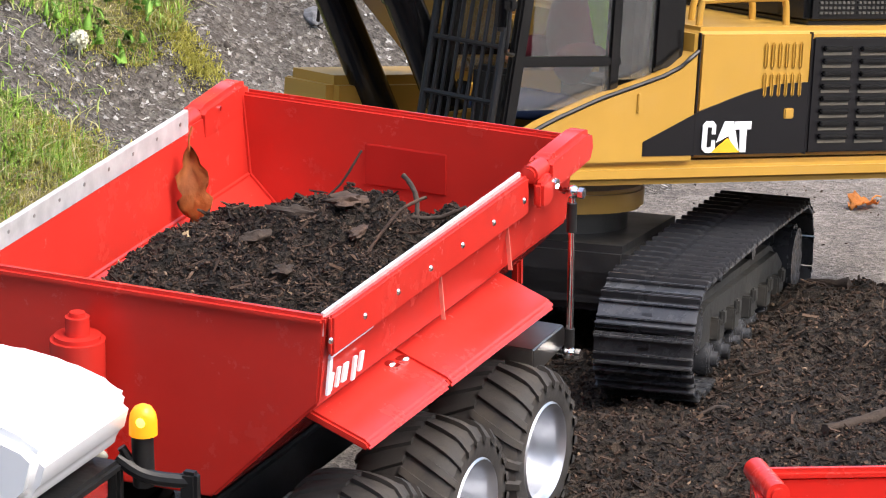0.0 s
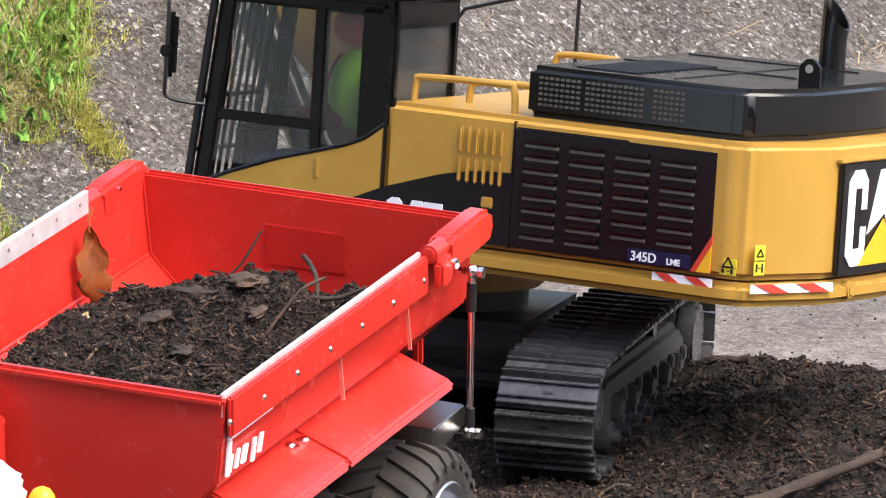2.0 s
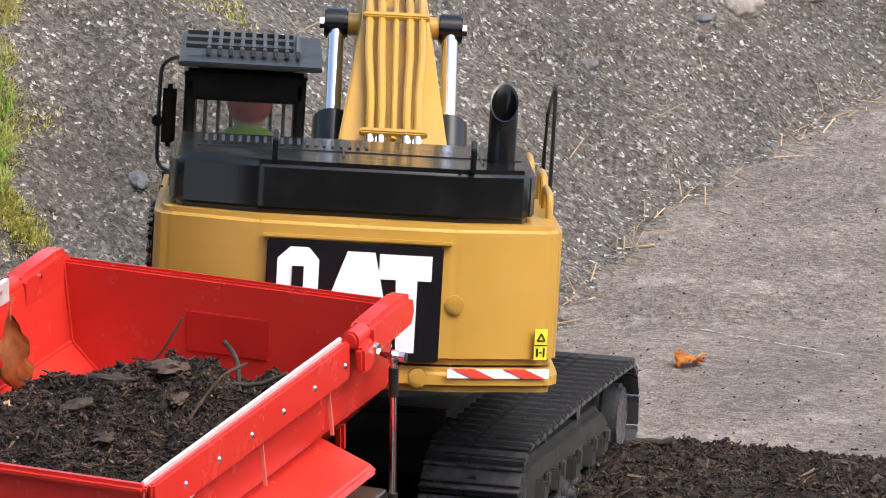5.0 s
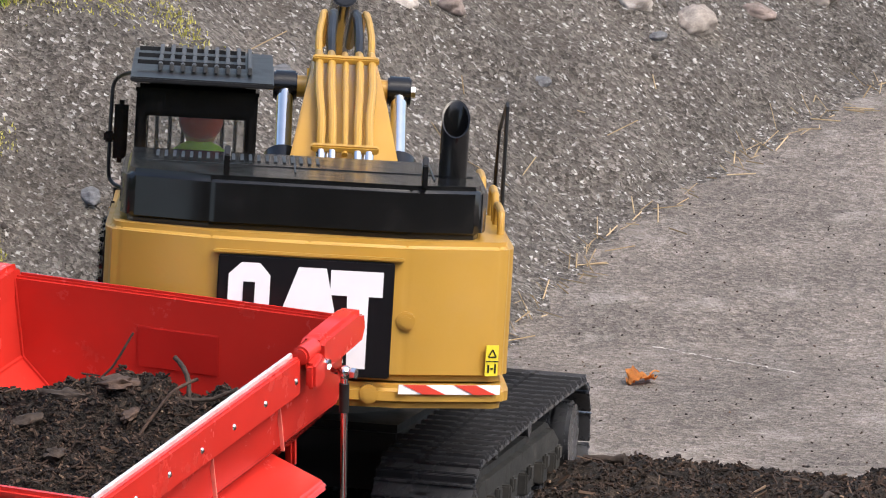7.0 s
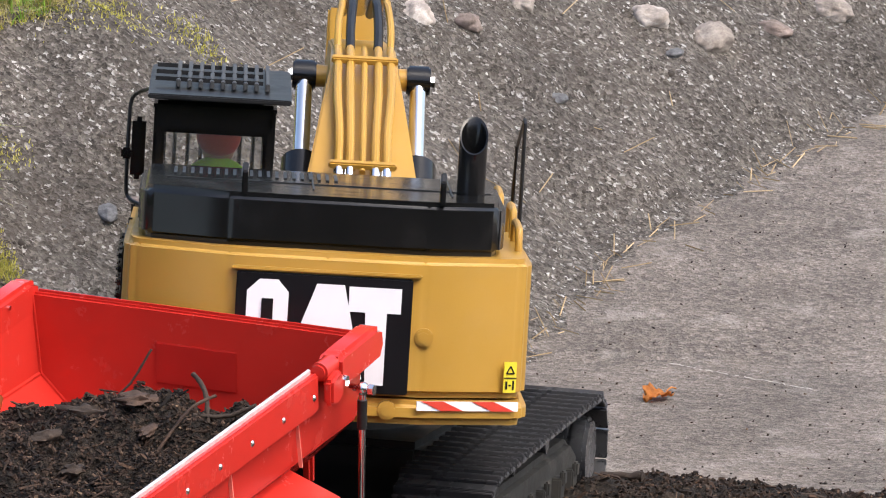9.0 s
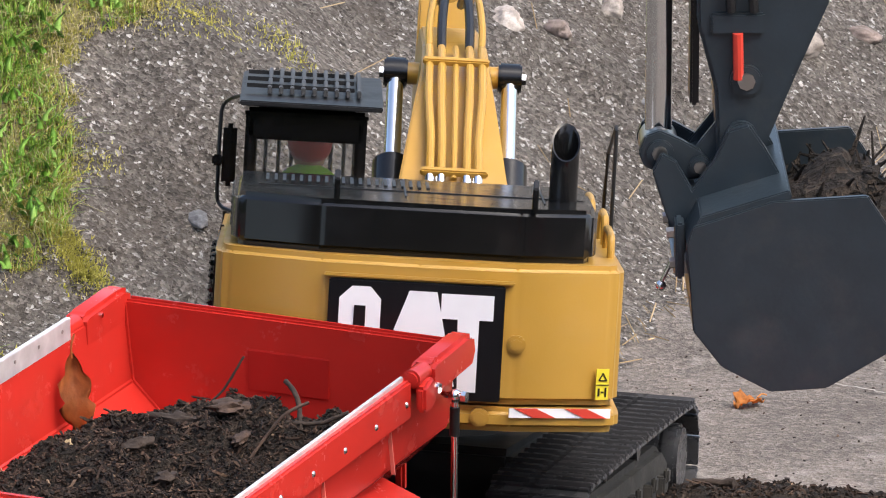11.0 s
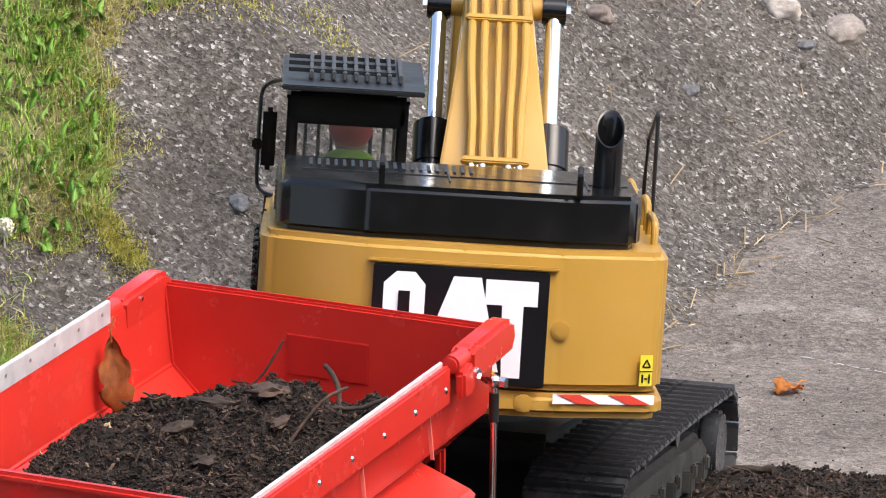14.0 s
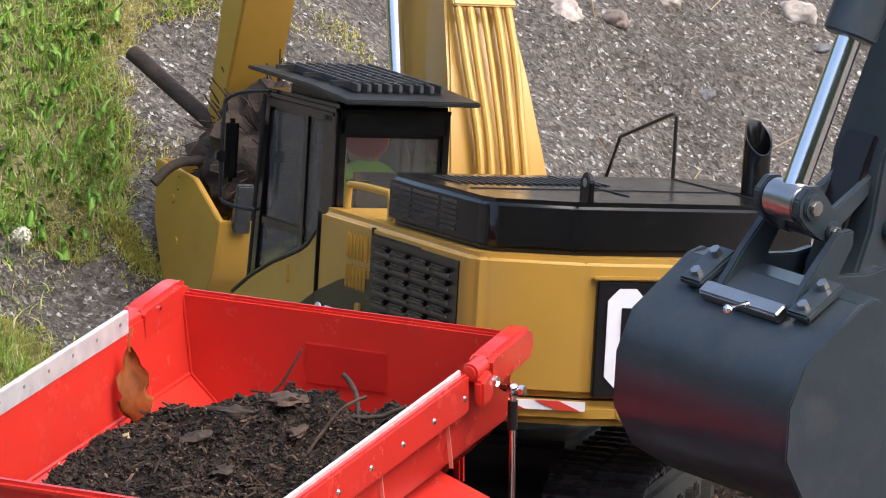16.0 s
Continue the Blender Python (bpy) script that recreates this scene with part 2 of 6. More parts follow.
_tr.inputs[0].default_value = (0.92, 0.93, 0.93, 1)
_gl.inputs["Roughness"].default_value = 0.03
_fr.inputs[0].default_value = 1.5
_l.new(_fr.outputs[0], _mx.inputs[0])
_l.new(_tr.outputs[0], _mx.inputs[1])
_l.new(_gl.outputs[0], _mx.inputs[2])
# faint grey diffuse lightens the panes in place of a milky sky reflection
_df, _m2 = _n.new("ShaderNodeBsdfDiffuse"), _n.new("ShaderNodeMixShader")
_df.inputs[0].default_value = (0.55, 0.56, 0.56, 1)
_m2.inputs[0].default_value = 0.055
_l.new(_mx.outputs[0], _m2.inputs[1])
_l.new(_df.outputs[0], _m2.inputs[2])
_l.new(_m2.outputs[0], _n["Material Output"].inputs[0])
AMBER = mat("amber_lens", (0.85, 0.26, 0.01), 0.2, var=0.05)
_b = AMBER.node_tree.nodes["Principled BSDF"]
_b.inputs["Emission Color"].default_value, _b.inputs["Emission Strength"].default_value = (1.0, 0.30, 0.01, 1), 0.35
BULB = mat("lit_bulb", (1.0, 0.6, 0.1), 0.3)
_b = BULB.node_tree.nodes["Principled BSDF"]
_b.inputs["Emission Color"].default_value, _b.inputs["Emission Strength"].default_value = (1.0, 0.50, 0.06, 1), 1.6


# ---------- mesh helpers ----------
def box(bm, c, s, bevel=0.0, rot=None, seg=2):
    m = Matrix.Translation(c) @ (rot.to_4x4() if rot else Matrix()) @ Matrix.Diagonal((*s, 1))
    g = bmesh.ops.create_cube(bm, size=1, matrix=m)
    if bevel:
        es = list({e for v in g["verts"] for e in v.link_edges})
        bmesh.ops.bevel(bm, geom=es, offset=bevel, segments=seg, affect='EDGES', clamp_overlap=True)


def cyl(bm, p0, p1, r, r1=None, n=20, bevel=0.0):
    p0, p1 = Vector(p0), Vector(p1)
    d = p1 - p0
    m = Matrix.Translation((p0 + p1) / 2) @ d.to_track_quat('Z', 'Y').to_matrix().to_4x4()
    g = bmesh.ops.create_cone(bm, cap_ends=True, segments=n, radius1=r, radius2=r if r1 is None else r1, depth=d.length, matrix=m)
    if bevel:
        es = [e for e in {e for v in g["verts"] for e in v.link_edges} if len(e.link_faces) == 2 and any(len(f.verts) > 4 for f in e.link_faces)]
        bmesh.ops.bevel(bm, geom=es, offset=bevel, segments=2, affect='EDGES', clamp_overlap=True)


def prism(bm, poly, ax, lo, hi, bevel=0.0, seg=2):
    """A closed polygon in the two other axes, drawn out along axis ax from lo to hi."""
    def at(p, v):
        q = list(p)
        q.insert(ax, v)
        return q
    a = [bm.verts.new(at(p, lo)) for p in poly]
    b = [bm.verts.new(at(p, hi)) for p in poly]
    fs = [bm.faces.new(a), bm.faces.new(b[::-1])]
    k = len(poly)
    for i in range(k):
        fs.append(bm.faces.new([a[(i + 1) % k], a[i], b[i], b[(i + 1) % k]]))
    bmesh.ops.recalc_face_normals(bm, faces=fs)
    if bevel:
        es = list({e for f in fs for e in f.edges})
        bmesh.ops.bevel(bm, geom=es, offset=bevel, segments=seg, affect='EDGES', clamp_overlap=True)


def tube(bm, pts, r, n=8):
    pts = [Vector(p) for p in pts]
    rings = []
    for i, p in enumerate(pts):
        d = (pts[min(i + 1, len(pts) - 1)] - pts[max(i - 1, 0)]).normalized()
        q = d.to_track_quat('Z', 'Y')
        rings.append([bm.verts.new(p + q @ Vector((r * math.cos(2 * math.pi * j / n), r * math.sin(2 * math.pi * j / n), 0))) for j in range(n)])
    for a, b in zip(rings, rings[1:]):
        # match the start of the next ring to keep the tube untwisted
        k = min(range(n), key=lambda s: (b[s].co - a[0].co).length)
        for j in range(n):
            bm.faces.new([a[j], a[(j + 1) % n], b[(j + 1 + k) % n], b[(j + k) % n]])
    bm.faces.new(rings[0][::-1])
    bm.faces.new(rings[-1])


def arc(pts, k=5):
    """A smooth line through the points."""
    P = [Vector(p) for p in pts]
    out = []
    for i in range(len(P) - 1):
        a, b, c, d = P[max(i - 1, 0)], P[i], P[i + 1], P[min(i + 2, len(P) - 1)]
        for j in range(k):
            t = j / k
            out.append(0.5 * ((2 * b) + (c - a) * t + (2 * a - 5 * b + 4 * c - d) * t * t + (3 * b - a - 3 * c + d) * t ** 3))
    return out + [P[-1]]


def make(name, bm, material, smooth=35):
    me = bpy.data.meshes.new(name)
    bm.normal_update()
    for f in bm.faces:
        f.smooth = True
    for e in bm.edges:
        if len(e.link_faces) == 2 and e.calc_face_angle(0) > radians(smooth):
            e.smooth = False
    bm.to_mesh(me)
    bm.free()
    for mm in (material if isinstance(material, (list, tuple)) else [material]):
        me.materials.append(mm)
    return new(name, me)


def part(name, bm, material, parent, label="", smooth=35):
    ob = make(name, bm, material, smooth)
    ob.parent = parent
    if label:
        tagged(ob, label)
    return ob


def thing(name, m, label, category, group="", kind=""):
    e = new(name)
    e.empty_display_size = 0.02
    e.matrix_world = m
    return tagged(e, label, category, group, kind)


def B():
    return bmesh.new()


def one(fn, *a, **k):
    bm = bmesh.new()
    fn(bm, *a, **k)
    return bm


def warning_sticker(parent, m, w, h):
    """Small yellow warning plate: a triangle sign over a pictogram."""
    bm = B()
    box(bm, (0, 0, 0), (w, 0.0006, h))
    st = part("warning_sticker", bm, LYEL, parent, "yellow warning sticker with black triangle")
    st.matrix_local = m
    bm = B()
    s = w * 0.36
    for k in range(3):
        a, b = math.pi / 2 + k * 2.0944, math.pi / 2 + (k + 1) * 2.0944
        p, q = Vector((s * math.cos(a), -0.0005, h * 0.2 + s * math.sin(a))), Vector((s * math.cos(b), -0.0005, h * 0.2 + s * math.sin(b)))
        d = q - p
        box(bm, (p + q) / 2, (d.length, 0.0004, w * 0.09), rot=Matrix.Rotation(-math.atan2(d.z, d.x), 3, 'Y'))
    box(bm, (-w * 0.28, -0.0005, -h * 0.26), (w * 0.14, 0.0004, h * 0.26))
    box(bm, (w * 0.26, -0.0005, -h * 0.26), (w * 0.12, 0.0004, h * 0.30))
    box(bm, (0, -0.0005, -h * 0.26), (w * 0.2, 0.0004, h * 0.05))
    box(bm, (0, -0.00045, -h * 0.02), (w, 0.0004, h * 0.03))
    sg = make("pictogram", bm, DECAL)
    sg.parent = parent
    sg.matrix_local = m


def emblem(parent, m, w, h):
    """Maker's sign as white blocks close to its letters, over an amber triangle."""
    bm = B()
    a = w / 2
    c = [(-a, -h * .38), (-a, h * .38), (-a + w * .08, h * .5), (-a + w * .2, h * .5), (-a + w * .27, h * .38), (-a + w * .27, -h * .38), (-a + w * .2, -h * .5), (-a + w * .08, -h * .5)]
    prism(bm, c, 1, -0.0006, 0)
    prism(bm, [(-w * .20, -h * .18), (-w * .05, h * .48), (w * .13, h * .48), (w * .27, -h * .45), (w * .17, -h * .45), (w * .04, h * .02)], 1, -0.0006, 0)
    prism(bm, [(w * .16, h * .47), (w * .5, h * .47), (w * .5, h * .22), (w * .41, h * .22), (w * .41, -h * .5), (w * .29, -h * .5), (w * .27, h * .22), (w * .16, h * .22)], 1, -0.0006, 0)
    ob = part("emblem", bm, WDEC, parent, "white block emblem in letter-like shapes")
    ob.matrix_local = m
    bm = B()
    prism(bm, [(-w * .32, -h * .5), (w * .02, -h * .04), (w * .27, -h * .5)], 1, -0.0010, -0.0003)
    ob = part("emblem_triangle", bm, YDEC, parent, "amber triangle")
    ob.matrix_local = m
    # slot and notch open the first block into a letter-like bracket
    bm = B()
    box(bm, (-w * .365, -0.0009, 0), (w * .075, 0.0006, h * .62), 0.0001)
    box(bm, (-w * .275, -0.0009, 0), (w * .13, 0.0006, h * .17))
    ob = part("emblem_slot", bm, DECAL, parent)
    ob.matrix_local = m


def stripes(parent, m, length, h, k):
    """Red and white slanted warning tape."""
    bm = B()
    box(bm, (0, 0, 0), (length, 0.0005, h))
    part("reflective_tape", bm, WDEC, parent, "red and white warning tape").matrix_local = m
    bm = B()
    st = length / k
    for i in range(k):
        x = -length / 2 + st * (i + 0.5)
        prism(bm, [(x - st * .42, h * .5), (x + st * .02, h * .5), (x + st * .42, -h * .5), (x - st * .02, -h * .5)], 1, -0.0007, -0.0003)
    part("tape_stripes", bm, RDEC, parent).matrix_local = m


# ---------- ground ----------
SEAM = np.array([(-0.75, -1.5), (-0.5, -0.4), (-0.34, 0.0), (-0.17, 0.22), (-0.02, 0.345), (0.085, 0.43), (0.141, 0.516), (0.202, 0.709), (0.284, 0.857), (0.406, 1.05), (0.75, 1.6), (1.5, 2.8)])


def seam_distance(x, y):
    """Signed distance from the foot of the bank; positive up the bank."""
    best = np.full(x.shape, 1e9)
    sign = np.ones(x.shape)
    for a, b in zip(SEAM, SEAM[1:]):
        d = b - a
        u = np.clip(((x - a[0]) * d[0] + (y - a[1]) * d[1]) / (d @ d), 0, 1)
        ex, ey = x - a[0] - u * d[0], y - a[1] - u * d[1]
        r = np.hypot(ex, ey)
        s = np.where(d[0] * ey - d[1] * ex > 0, 1.0, -1.0)
        near = r < best
        sign = np.where(near, s, sign)
        best = np.where(near, r, best)
    return best * sign


def ground_height(x, y):
    u = np.clip(y + 0.25, 0, 0.75)
    z = 0.045 - 0.14 * u
    d = seam_distance(x, y)
    k = np.clip(d, 0, 0.8) * np.clip((y + 1.1) / 0.5, 0, 1)
    return z + 0.66 * (k - 0.012 * (1 - np.exp(-k / 0.012)))



def grid_sheet(xs, ys, zf):
    X, Y = np.meshgrid(xs, ys)
    Z = zf(X, Y)
    v = np.stack([X, Y, Z], -1).reshape(-1, 3)
    nx, ny = len(xs), len(ys)
    i = np.arange(nx * ny).reshape(ny, nx)
    f = np.stack([i[:-1, :-1], i[:-1, 1:], i[1:, 1:], i[1:, :-1]], -1).reshape(-1, 4)
    return v, f


def rough(x, y, amp, size, seed=0.0):
    flat = [noise.fractal(Vector((a / size, b / size, seed)), 1.0, 2.1, 5) for a, b in zip(x.ravel(), y.ravel())]
    return amp * np.array(flat).reshape(x.shape)


def spaced(lo, hi, fine_lo, fine_hi, fine, coarse):
    return np.unique(np.round(np.concatenate([np.linspace(lo, fine_lo, coarse), np.arange(fine_lo, fine_hi, fine), np.linspace(fine_hi, hi, coarse)]), 5))


EDGE_Y = [0.0, 0.23, 0.30, 0.36, 0.40, 0.45, 0.50, 0.553, 0.60, 0.63, 0.70]
EDGE_X = [-0.262, -0.238, -0.229, -0.227, -0.197, -0.184, -0.186, -0.198, -0.176, -0.142, -0.12]


def cleft(x, y):
    """The block below the moss has sunk a little: a step along a slanting crack."""
    f = (0.424 - 0.74 * (x + 0.226)) - y
    return np.where((x < -0.15) & (x > -0.30), 0.007 * np.clip(f / 0.006, 0, 1) * np.clip((0.12 - f) / 0.06, 0, 1), 0.0)


def full_height(x, y):
    d = seam_distance(x, y)
    up = np.clip((d + 0.004) / 0.03, 0, 1)
    return ground_height(x, y) - cleft(x, y) + up * rough(x, y, 0.006, 0.05) + up * rough(x, y, 0.012, 0.22, 3.0) + (1 - up) * rough(x, y, 0.0009, 0.12, 7.0)


gx, gy = spaced(-40, 40, -0.34, 0.52, 0.005, 16), spaced(-40, 60, -0.1, 1.35, 0.005, 16)
gv, gf = grid_sheet(gx, gy, full_height)
gm = bpy.data.meshes.new("ground")
gm.from_pydata(gv.tolist(), [], gf.tolist())
gm.materials.append(SLAB)
gm.materials.append(BANK)
gm.materials.append(TURF)
fc = gv[gf].mean(1)
fd = seam_distance(fc[:, 0], fc[:, 1]) + 0.006 * np.sin(fc[:, 1] * 90)
turf_ = (fc[:, 0] < np.interp(fc[:, 1], EDGE_Y, EDGE_X) - 0.008 + 0.006 * np.sin(fc[:, 1] * 70)) & (fc[:, 1] > 0.12) & (fc[:, 1] < 1.2) & (fc[:, 0] > -0.5)
turf_ &= ~((fc[:, 1] < 0.40) & (fc[:, 1] > 0.30))
gm.polygons.foreach_set("material_index", np.where(turf_ & (fd > 0), 2, (fd > 0)).astype(np.int32))
gm.polygons.foreach_set("use_smooth", np.ones(len(gf), bool))
ground = tagged(new("ground", gm), "worn grey-brown concrete slab running into a rough aggregate bank", "ground", kind="structure")


# unseen plain dark walls added behind and beside the view to darken reflections
REFL_WALL = aggregate("dark_reflection_wall", [(0.0, (0.02, 0.03, 0.012)), (0.6, (0.045, 0.06, 0.025)), (1.0, (0.09, 0.10, 0.05))], 12, 20, 0.6)
# the south one starts at x = -3.3 so the hood's left facet mirrors sky
for nm_, c_, s_ in (("unseen_wall_south", (6.2, -7.5, 1.9), (19, .3, 3.8)), ("unseen_wall_west", (-9, 2, 1.9), (.3, 18.6, 3.8))):
    wb_ = make(nm_, one(box, c_, s_, .05), REFL_WALL)
    tagged(wb_, "added plain dark green wall, out of view, darkens reflections", "wall", kind="structure")


def gz(x, y):
    return float(ground_height(np.array([x]), np.array([y]))[0])


def gz_full(x, y):
    a, b = np.array([x]), np.array([y])
    return float(full_height(a, b)[0])


RNG = random.Random(5)


def scatter(name, material, items, label, category, smooth=False):
    """Many small pieces joined into one mesh of kind stuff. items: lists of (verts, faces)."""
    V, F, k = [], [], 0
    for v, f in items:
        V += v
        F += [[j + k for j in q] for q in f]
        k += len(v)
    me = bpy.data.meshes.new(name)
    me.from_pydata(V, [], F)
    me.materials.append(material)
    me.polygons.foreach_set("use_smooth", np.full(len(me.polygons), smooth))
    return tagged(new(name, me), label, category, kind="stuff")


CUBE_F = [[0, 1, 3, 2], [4, 6, 7, 5], [0, 4, 5, 1], [2, 3, 7, 6], [0, 2, 6, 4], [1, 5, 7, 3]]
OCT_F = [[0, 2, 4], [2, 1, 4], [1, 3, 4], [3, 0, 4], [2, 0, 5], [1, 2, 5], [3, 1, 5], [0, 3, 5]]


def chip(p, sx, sy, sz, rnd):
    """An irregular splinter or crumb."""
    e = Euler((rnd.uniform(-.7, .7), rnd.uniform(-.7, .7), rnd.uniform(0, 6.28))).to_matrix()
    out = []
    for a in (-1, 1):
        for b in (-1, 1):
            for c in (-1, 1):
                q = Vector((a * sx * rnd.uniform(.5, 1), b * sy * rnd.uniform(.4, 1), c * sz * rnd.uniform(.4, 1)))
                out.append(tuple(Vector(p) + e @ q))
    return out, CUBE_F


def pebble(p, s, rnd):
    e = Euler((rnd.uniform(0, 6), rnd.uniform(0, 6), rnd.uniform(0, 6))).to_matrix()
    d = [(-1, 0, 0), (1, 0, 0), (0, -1, 0), (0, 1, 0), (0, 0, 1), (0, 0, -1)]
    return [tuple(Vector(p) + e @ (Vector(q) * s * rnd.uniform(.6, 1.2))) for q in d], OCT_F


def blade(p, h, w, lean, yaw, rnd):
    """A bent grass blade, two-sided solid of three segments."""
    v, f = [], []
    cx, sx = math.cos(yaw), math.sin(yaw)
    for k in range(4):
        t = k / 3
        off = lean * t * t * h
        ww = w * (1 - t * 0.9)
        c = Vector(p) + Vector((cx * off, sx * off, h * t * (1 - 0.35 * abs(lean) * t)))
        v += [tuple(c + Vector((-sx, cx, 0)) * ww), tuple(c - Vector((-sx, cx, 0)) * ww), tuple(c + Vector((cx, sx, 0)) * ww * 0.4)]
    for k in range(3):
        a, b = 3 * k, 3 * k + 3
        f += [[a, a + 1, b + 1, b], [a + 1, a + 2, b + 2, b + 1], [a + 2, a, b, b + 2]]
    return v, f


# stones pressed into the bank
its = []
px_, py_ = np.array([RNG.uniform(-0.33, 0.5) for _ in range(26000)]), np.array([RNG.uniform(0.1, 1.3) for _ in range(26000)])
pd_ = seam_distance(px_, py_)
ok_ = (pd_ > 0.004) & (pd_ < 0.36)
px_, py_ = px_[ok_], py_[ok_]
for x, y, z in zip(px_, py_, full_height(px_, py_)):
    s = RNG.uniform(0.0007, 0.0018) * (2.0 if RNG.random() < 0.06 else 1)
    its.append(pebble((x, y, z - s * 0.30), s, RNG))
scatter("bank_pebbles", PEB, its, "small grey and pale pebbles pressed into the bank", "pebbles", True)
its = []
for _ in range(420):
    x, y = RNG.uniform(0.1, 0.5), RNG.uniform(0.05, 1.0)
    d = float(seam_distance(np.array([x]), np.array([y]))[0])
    if d > -0.004:
        continue
    its.append(chip((x, y, gz_full(x, y) + 0.0004), RNG.uniform(.0004, .0013), RNG.uniform(.0003, .0008), .0004, RNG))
scatter("slab_crumbs", CHIP, its, "scattered dark soil crumbs on the concrete", "crumbs")


def field_stone(x, y, r, col, sq, seed, label):
    bm = B()
    bmesh.ops.create_icosphere(bm, subdivisions=4, radius=r)
    for v in bm.verts:
        v.co *= 1 + 0.34 * noise.fractal(v.co / r * 0.9 + Vector((seed, 0, 0)), 1.0, 2.0, 4) + 0.05 * noise.noise(v.co / r * 6)
    ob = make("stone", bm, col, 180)
    ob.matrix_world = Matrix.Translation((x, y, gz_full(x, y) + r * -0.12)) @ Matrix.Rotation(seed, 4, 'Z') @ Matrix.Diagonal((sq[0], sq[1], sq[2], 1))
    return tagged(ob, label, "stone", "stones along the bank")


PALE = aggregate("pale_stone", [(0.0, (0.36, 0.31, 0.27)), (0.7, (0.46, 0.41, 0.37)), (1.0, (0.58, 0.54, 0.5))], 50, 130, 0.4)
PINK = aggregate("pinkish_stone", [(0.0, (0.19, 0.15, 0.13)), (0.7, (0.25, 0.20, 0.175)), (1.0, (0.30, 0.25, 0.22))], 60, 150, 0.5)
SLATE = aggregate("slate_stone", [(0.0, (0.10, 0.10, 0.105)), (0.7, (0.14, 0.14, 0.145)), (1.0, (0.18, 0.18, 0.185))], 60, 150, 0.5)
for x, y, r, col, sq, seed, lb in [
        (0.078, 0.875, 0.0125, PALE, (1, 1, .9), 1.3, "jagged white quartz stone on the bank"), (0.112, 0.895, 0.011, PINK, (1.1, .8, .7), 2.2, "reddish brown stone in the bank"),
        (0.170, 0.872, 0.008, SLATE, (1.3, .8, .5), .7, "flat grey stone in the bank"), (0.238, 1.017, 0.0115, PALE, (1.25, .9, .85), 3.0, "smooth pale pinkish pebble"),
        (0.283, 1.036, 0.0165, STONE, (1.15, .9, .75), 4.1, "large smooth brown-grey stone"), (0.375, 1.155, 0.013, STONE, (1.3, .9, .7), 5.3, "smooth tan stone on the bank"),
        (0.330, 1.089, 0.010, PINK, (1.2, .9, .7), 6.2, "brown stone half sunk in the bank"), (0.2, 1.02, 0.009, PINK, (1.2, .9, .8), 2.9, "brown stone half sunk in the bank"),
        (0.150, 0.96, 0.010, STONE, (1.1, .9, .8), 7.7, "rounded grey-brown stone in the bank"), (-0.003, 0.70, 0.010, SLATE, (1.4, .8, .5), 1.0, "flat dark grey stone in the bank"),
        (-0.115, 0.475, 0.008, SLATE, (1.5, .8, .5), 8.1, "flat dark grey stone in the bank"), (-0.10, 0.50, 0.007, PINK, (1.5, .8, .5), 9.3, "flat brown stone in the bank"),
        (0.255, 0.99, 0.006, SLATE, (1.3, .9, .6), 3.9, "small grey stone in the bank")]:
    field_stone(x, y, r, col, sq, seed, lb)

# turf, moss and dry stalks
its, dry, mos = [], [], []
ty_ = np.array([RNG.uniform(0.12, 0.78) for _ in range(17000)])
te_ = np.interp(ty_, EDGE_Y, EDGE_X) + np.array([0.012 * noise.noise(Vector((float(y) * 40, 0, 0))) for y in ty_])
tx_ = te_ - np.abs(np.array([RNG.gauss(0, 0.055) for _ in ty_])) - 0.002
tz_ = full_height(tx_, ty_)
for x, y, e, z in zip(tx_, ty_, te_, tz_):
    if x < -0.38:
        continue
    inner = (e - x) / 0.05
    lush = 0.5 + 0.9 * noise.noise(Vector((x * 28, y * 18, 1.0))) + 0.5 * (inner - 0.7)
    bare = 0.30 < y < 0.385 and x < -0.205
    if bare and RNG.random() < 0.93:
        continue
    if RNG.random() < lush:
        its.append(blade((x, y, z), RNG.uniform(0.006, 0.015), RNG.uniform(0.0004, 0.0010), RNG.uniform(-2.0, 2.0), RNG.uniform(0, 6.28), RNG))
    elif RNG.random() < 0.75:
        dry.append(blade((x, y, z), RNG.uniform(0.004, 0.012), RNG.uniform(0.00022, 0.0005), RNG.uniform(-2.6, 2.6), RNG.uniform(0, 6.28), RNG))
    if inner < 0.9:
        for _k in range(2):
            mos.append(blade((x + RNG.gauss(0, .003), y + RNG.gauss(0, .003), z), RNG.uniform(0.0015, 0.004), RNG.uniform(0.0003, 0.0006), RNG.uniform(-2, 2), RNG.uniform(0, 6.28), RNG))
scatter("dry_grass", DRYG, dry, "straw-coloured dry grass blades along the edge of the turf", "grass", True)
for a, b, k, sp in (((-0.214, 0.432), (-0.172, 0.394), 3000, 0.0055), ((-0.24, 0.22), (-0.236, 0.30), 900, 0.008), ((-0.155, 0.63), (-0.10, 0.66), 500, 0.010), ((-0.05, 0.655), (-0.075, 0.70), 260, 0.008), ((-0.17, 0.50), (-0.19, 0.49), 160, 0.006)):
    for _ in range(k):
        t = RNG.random()
        x, y = a[0] + (b[0] - a[0]) * t + RNG.gauss(0, sp), a[1] + (b[1] - a[1]) * t + RNG.gauss(0, sp * 1.3)
        mos.append(blade((x, y, gz_full(x, y)), RNG.uniform(0.0015, 0.0042), RNG.uniform(0.0003, 0.0007), RNG.uniform(-2, 2), RNG.uniform(0, 6.28), RNG))
scatter("grass", GRASS, its, "short green grass mixed with dry blades on the bank", "grass", True)
scatter("moss", MOSS, mos, "yellow-green moss along the edge of the turf", "moss", True)
clv = []
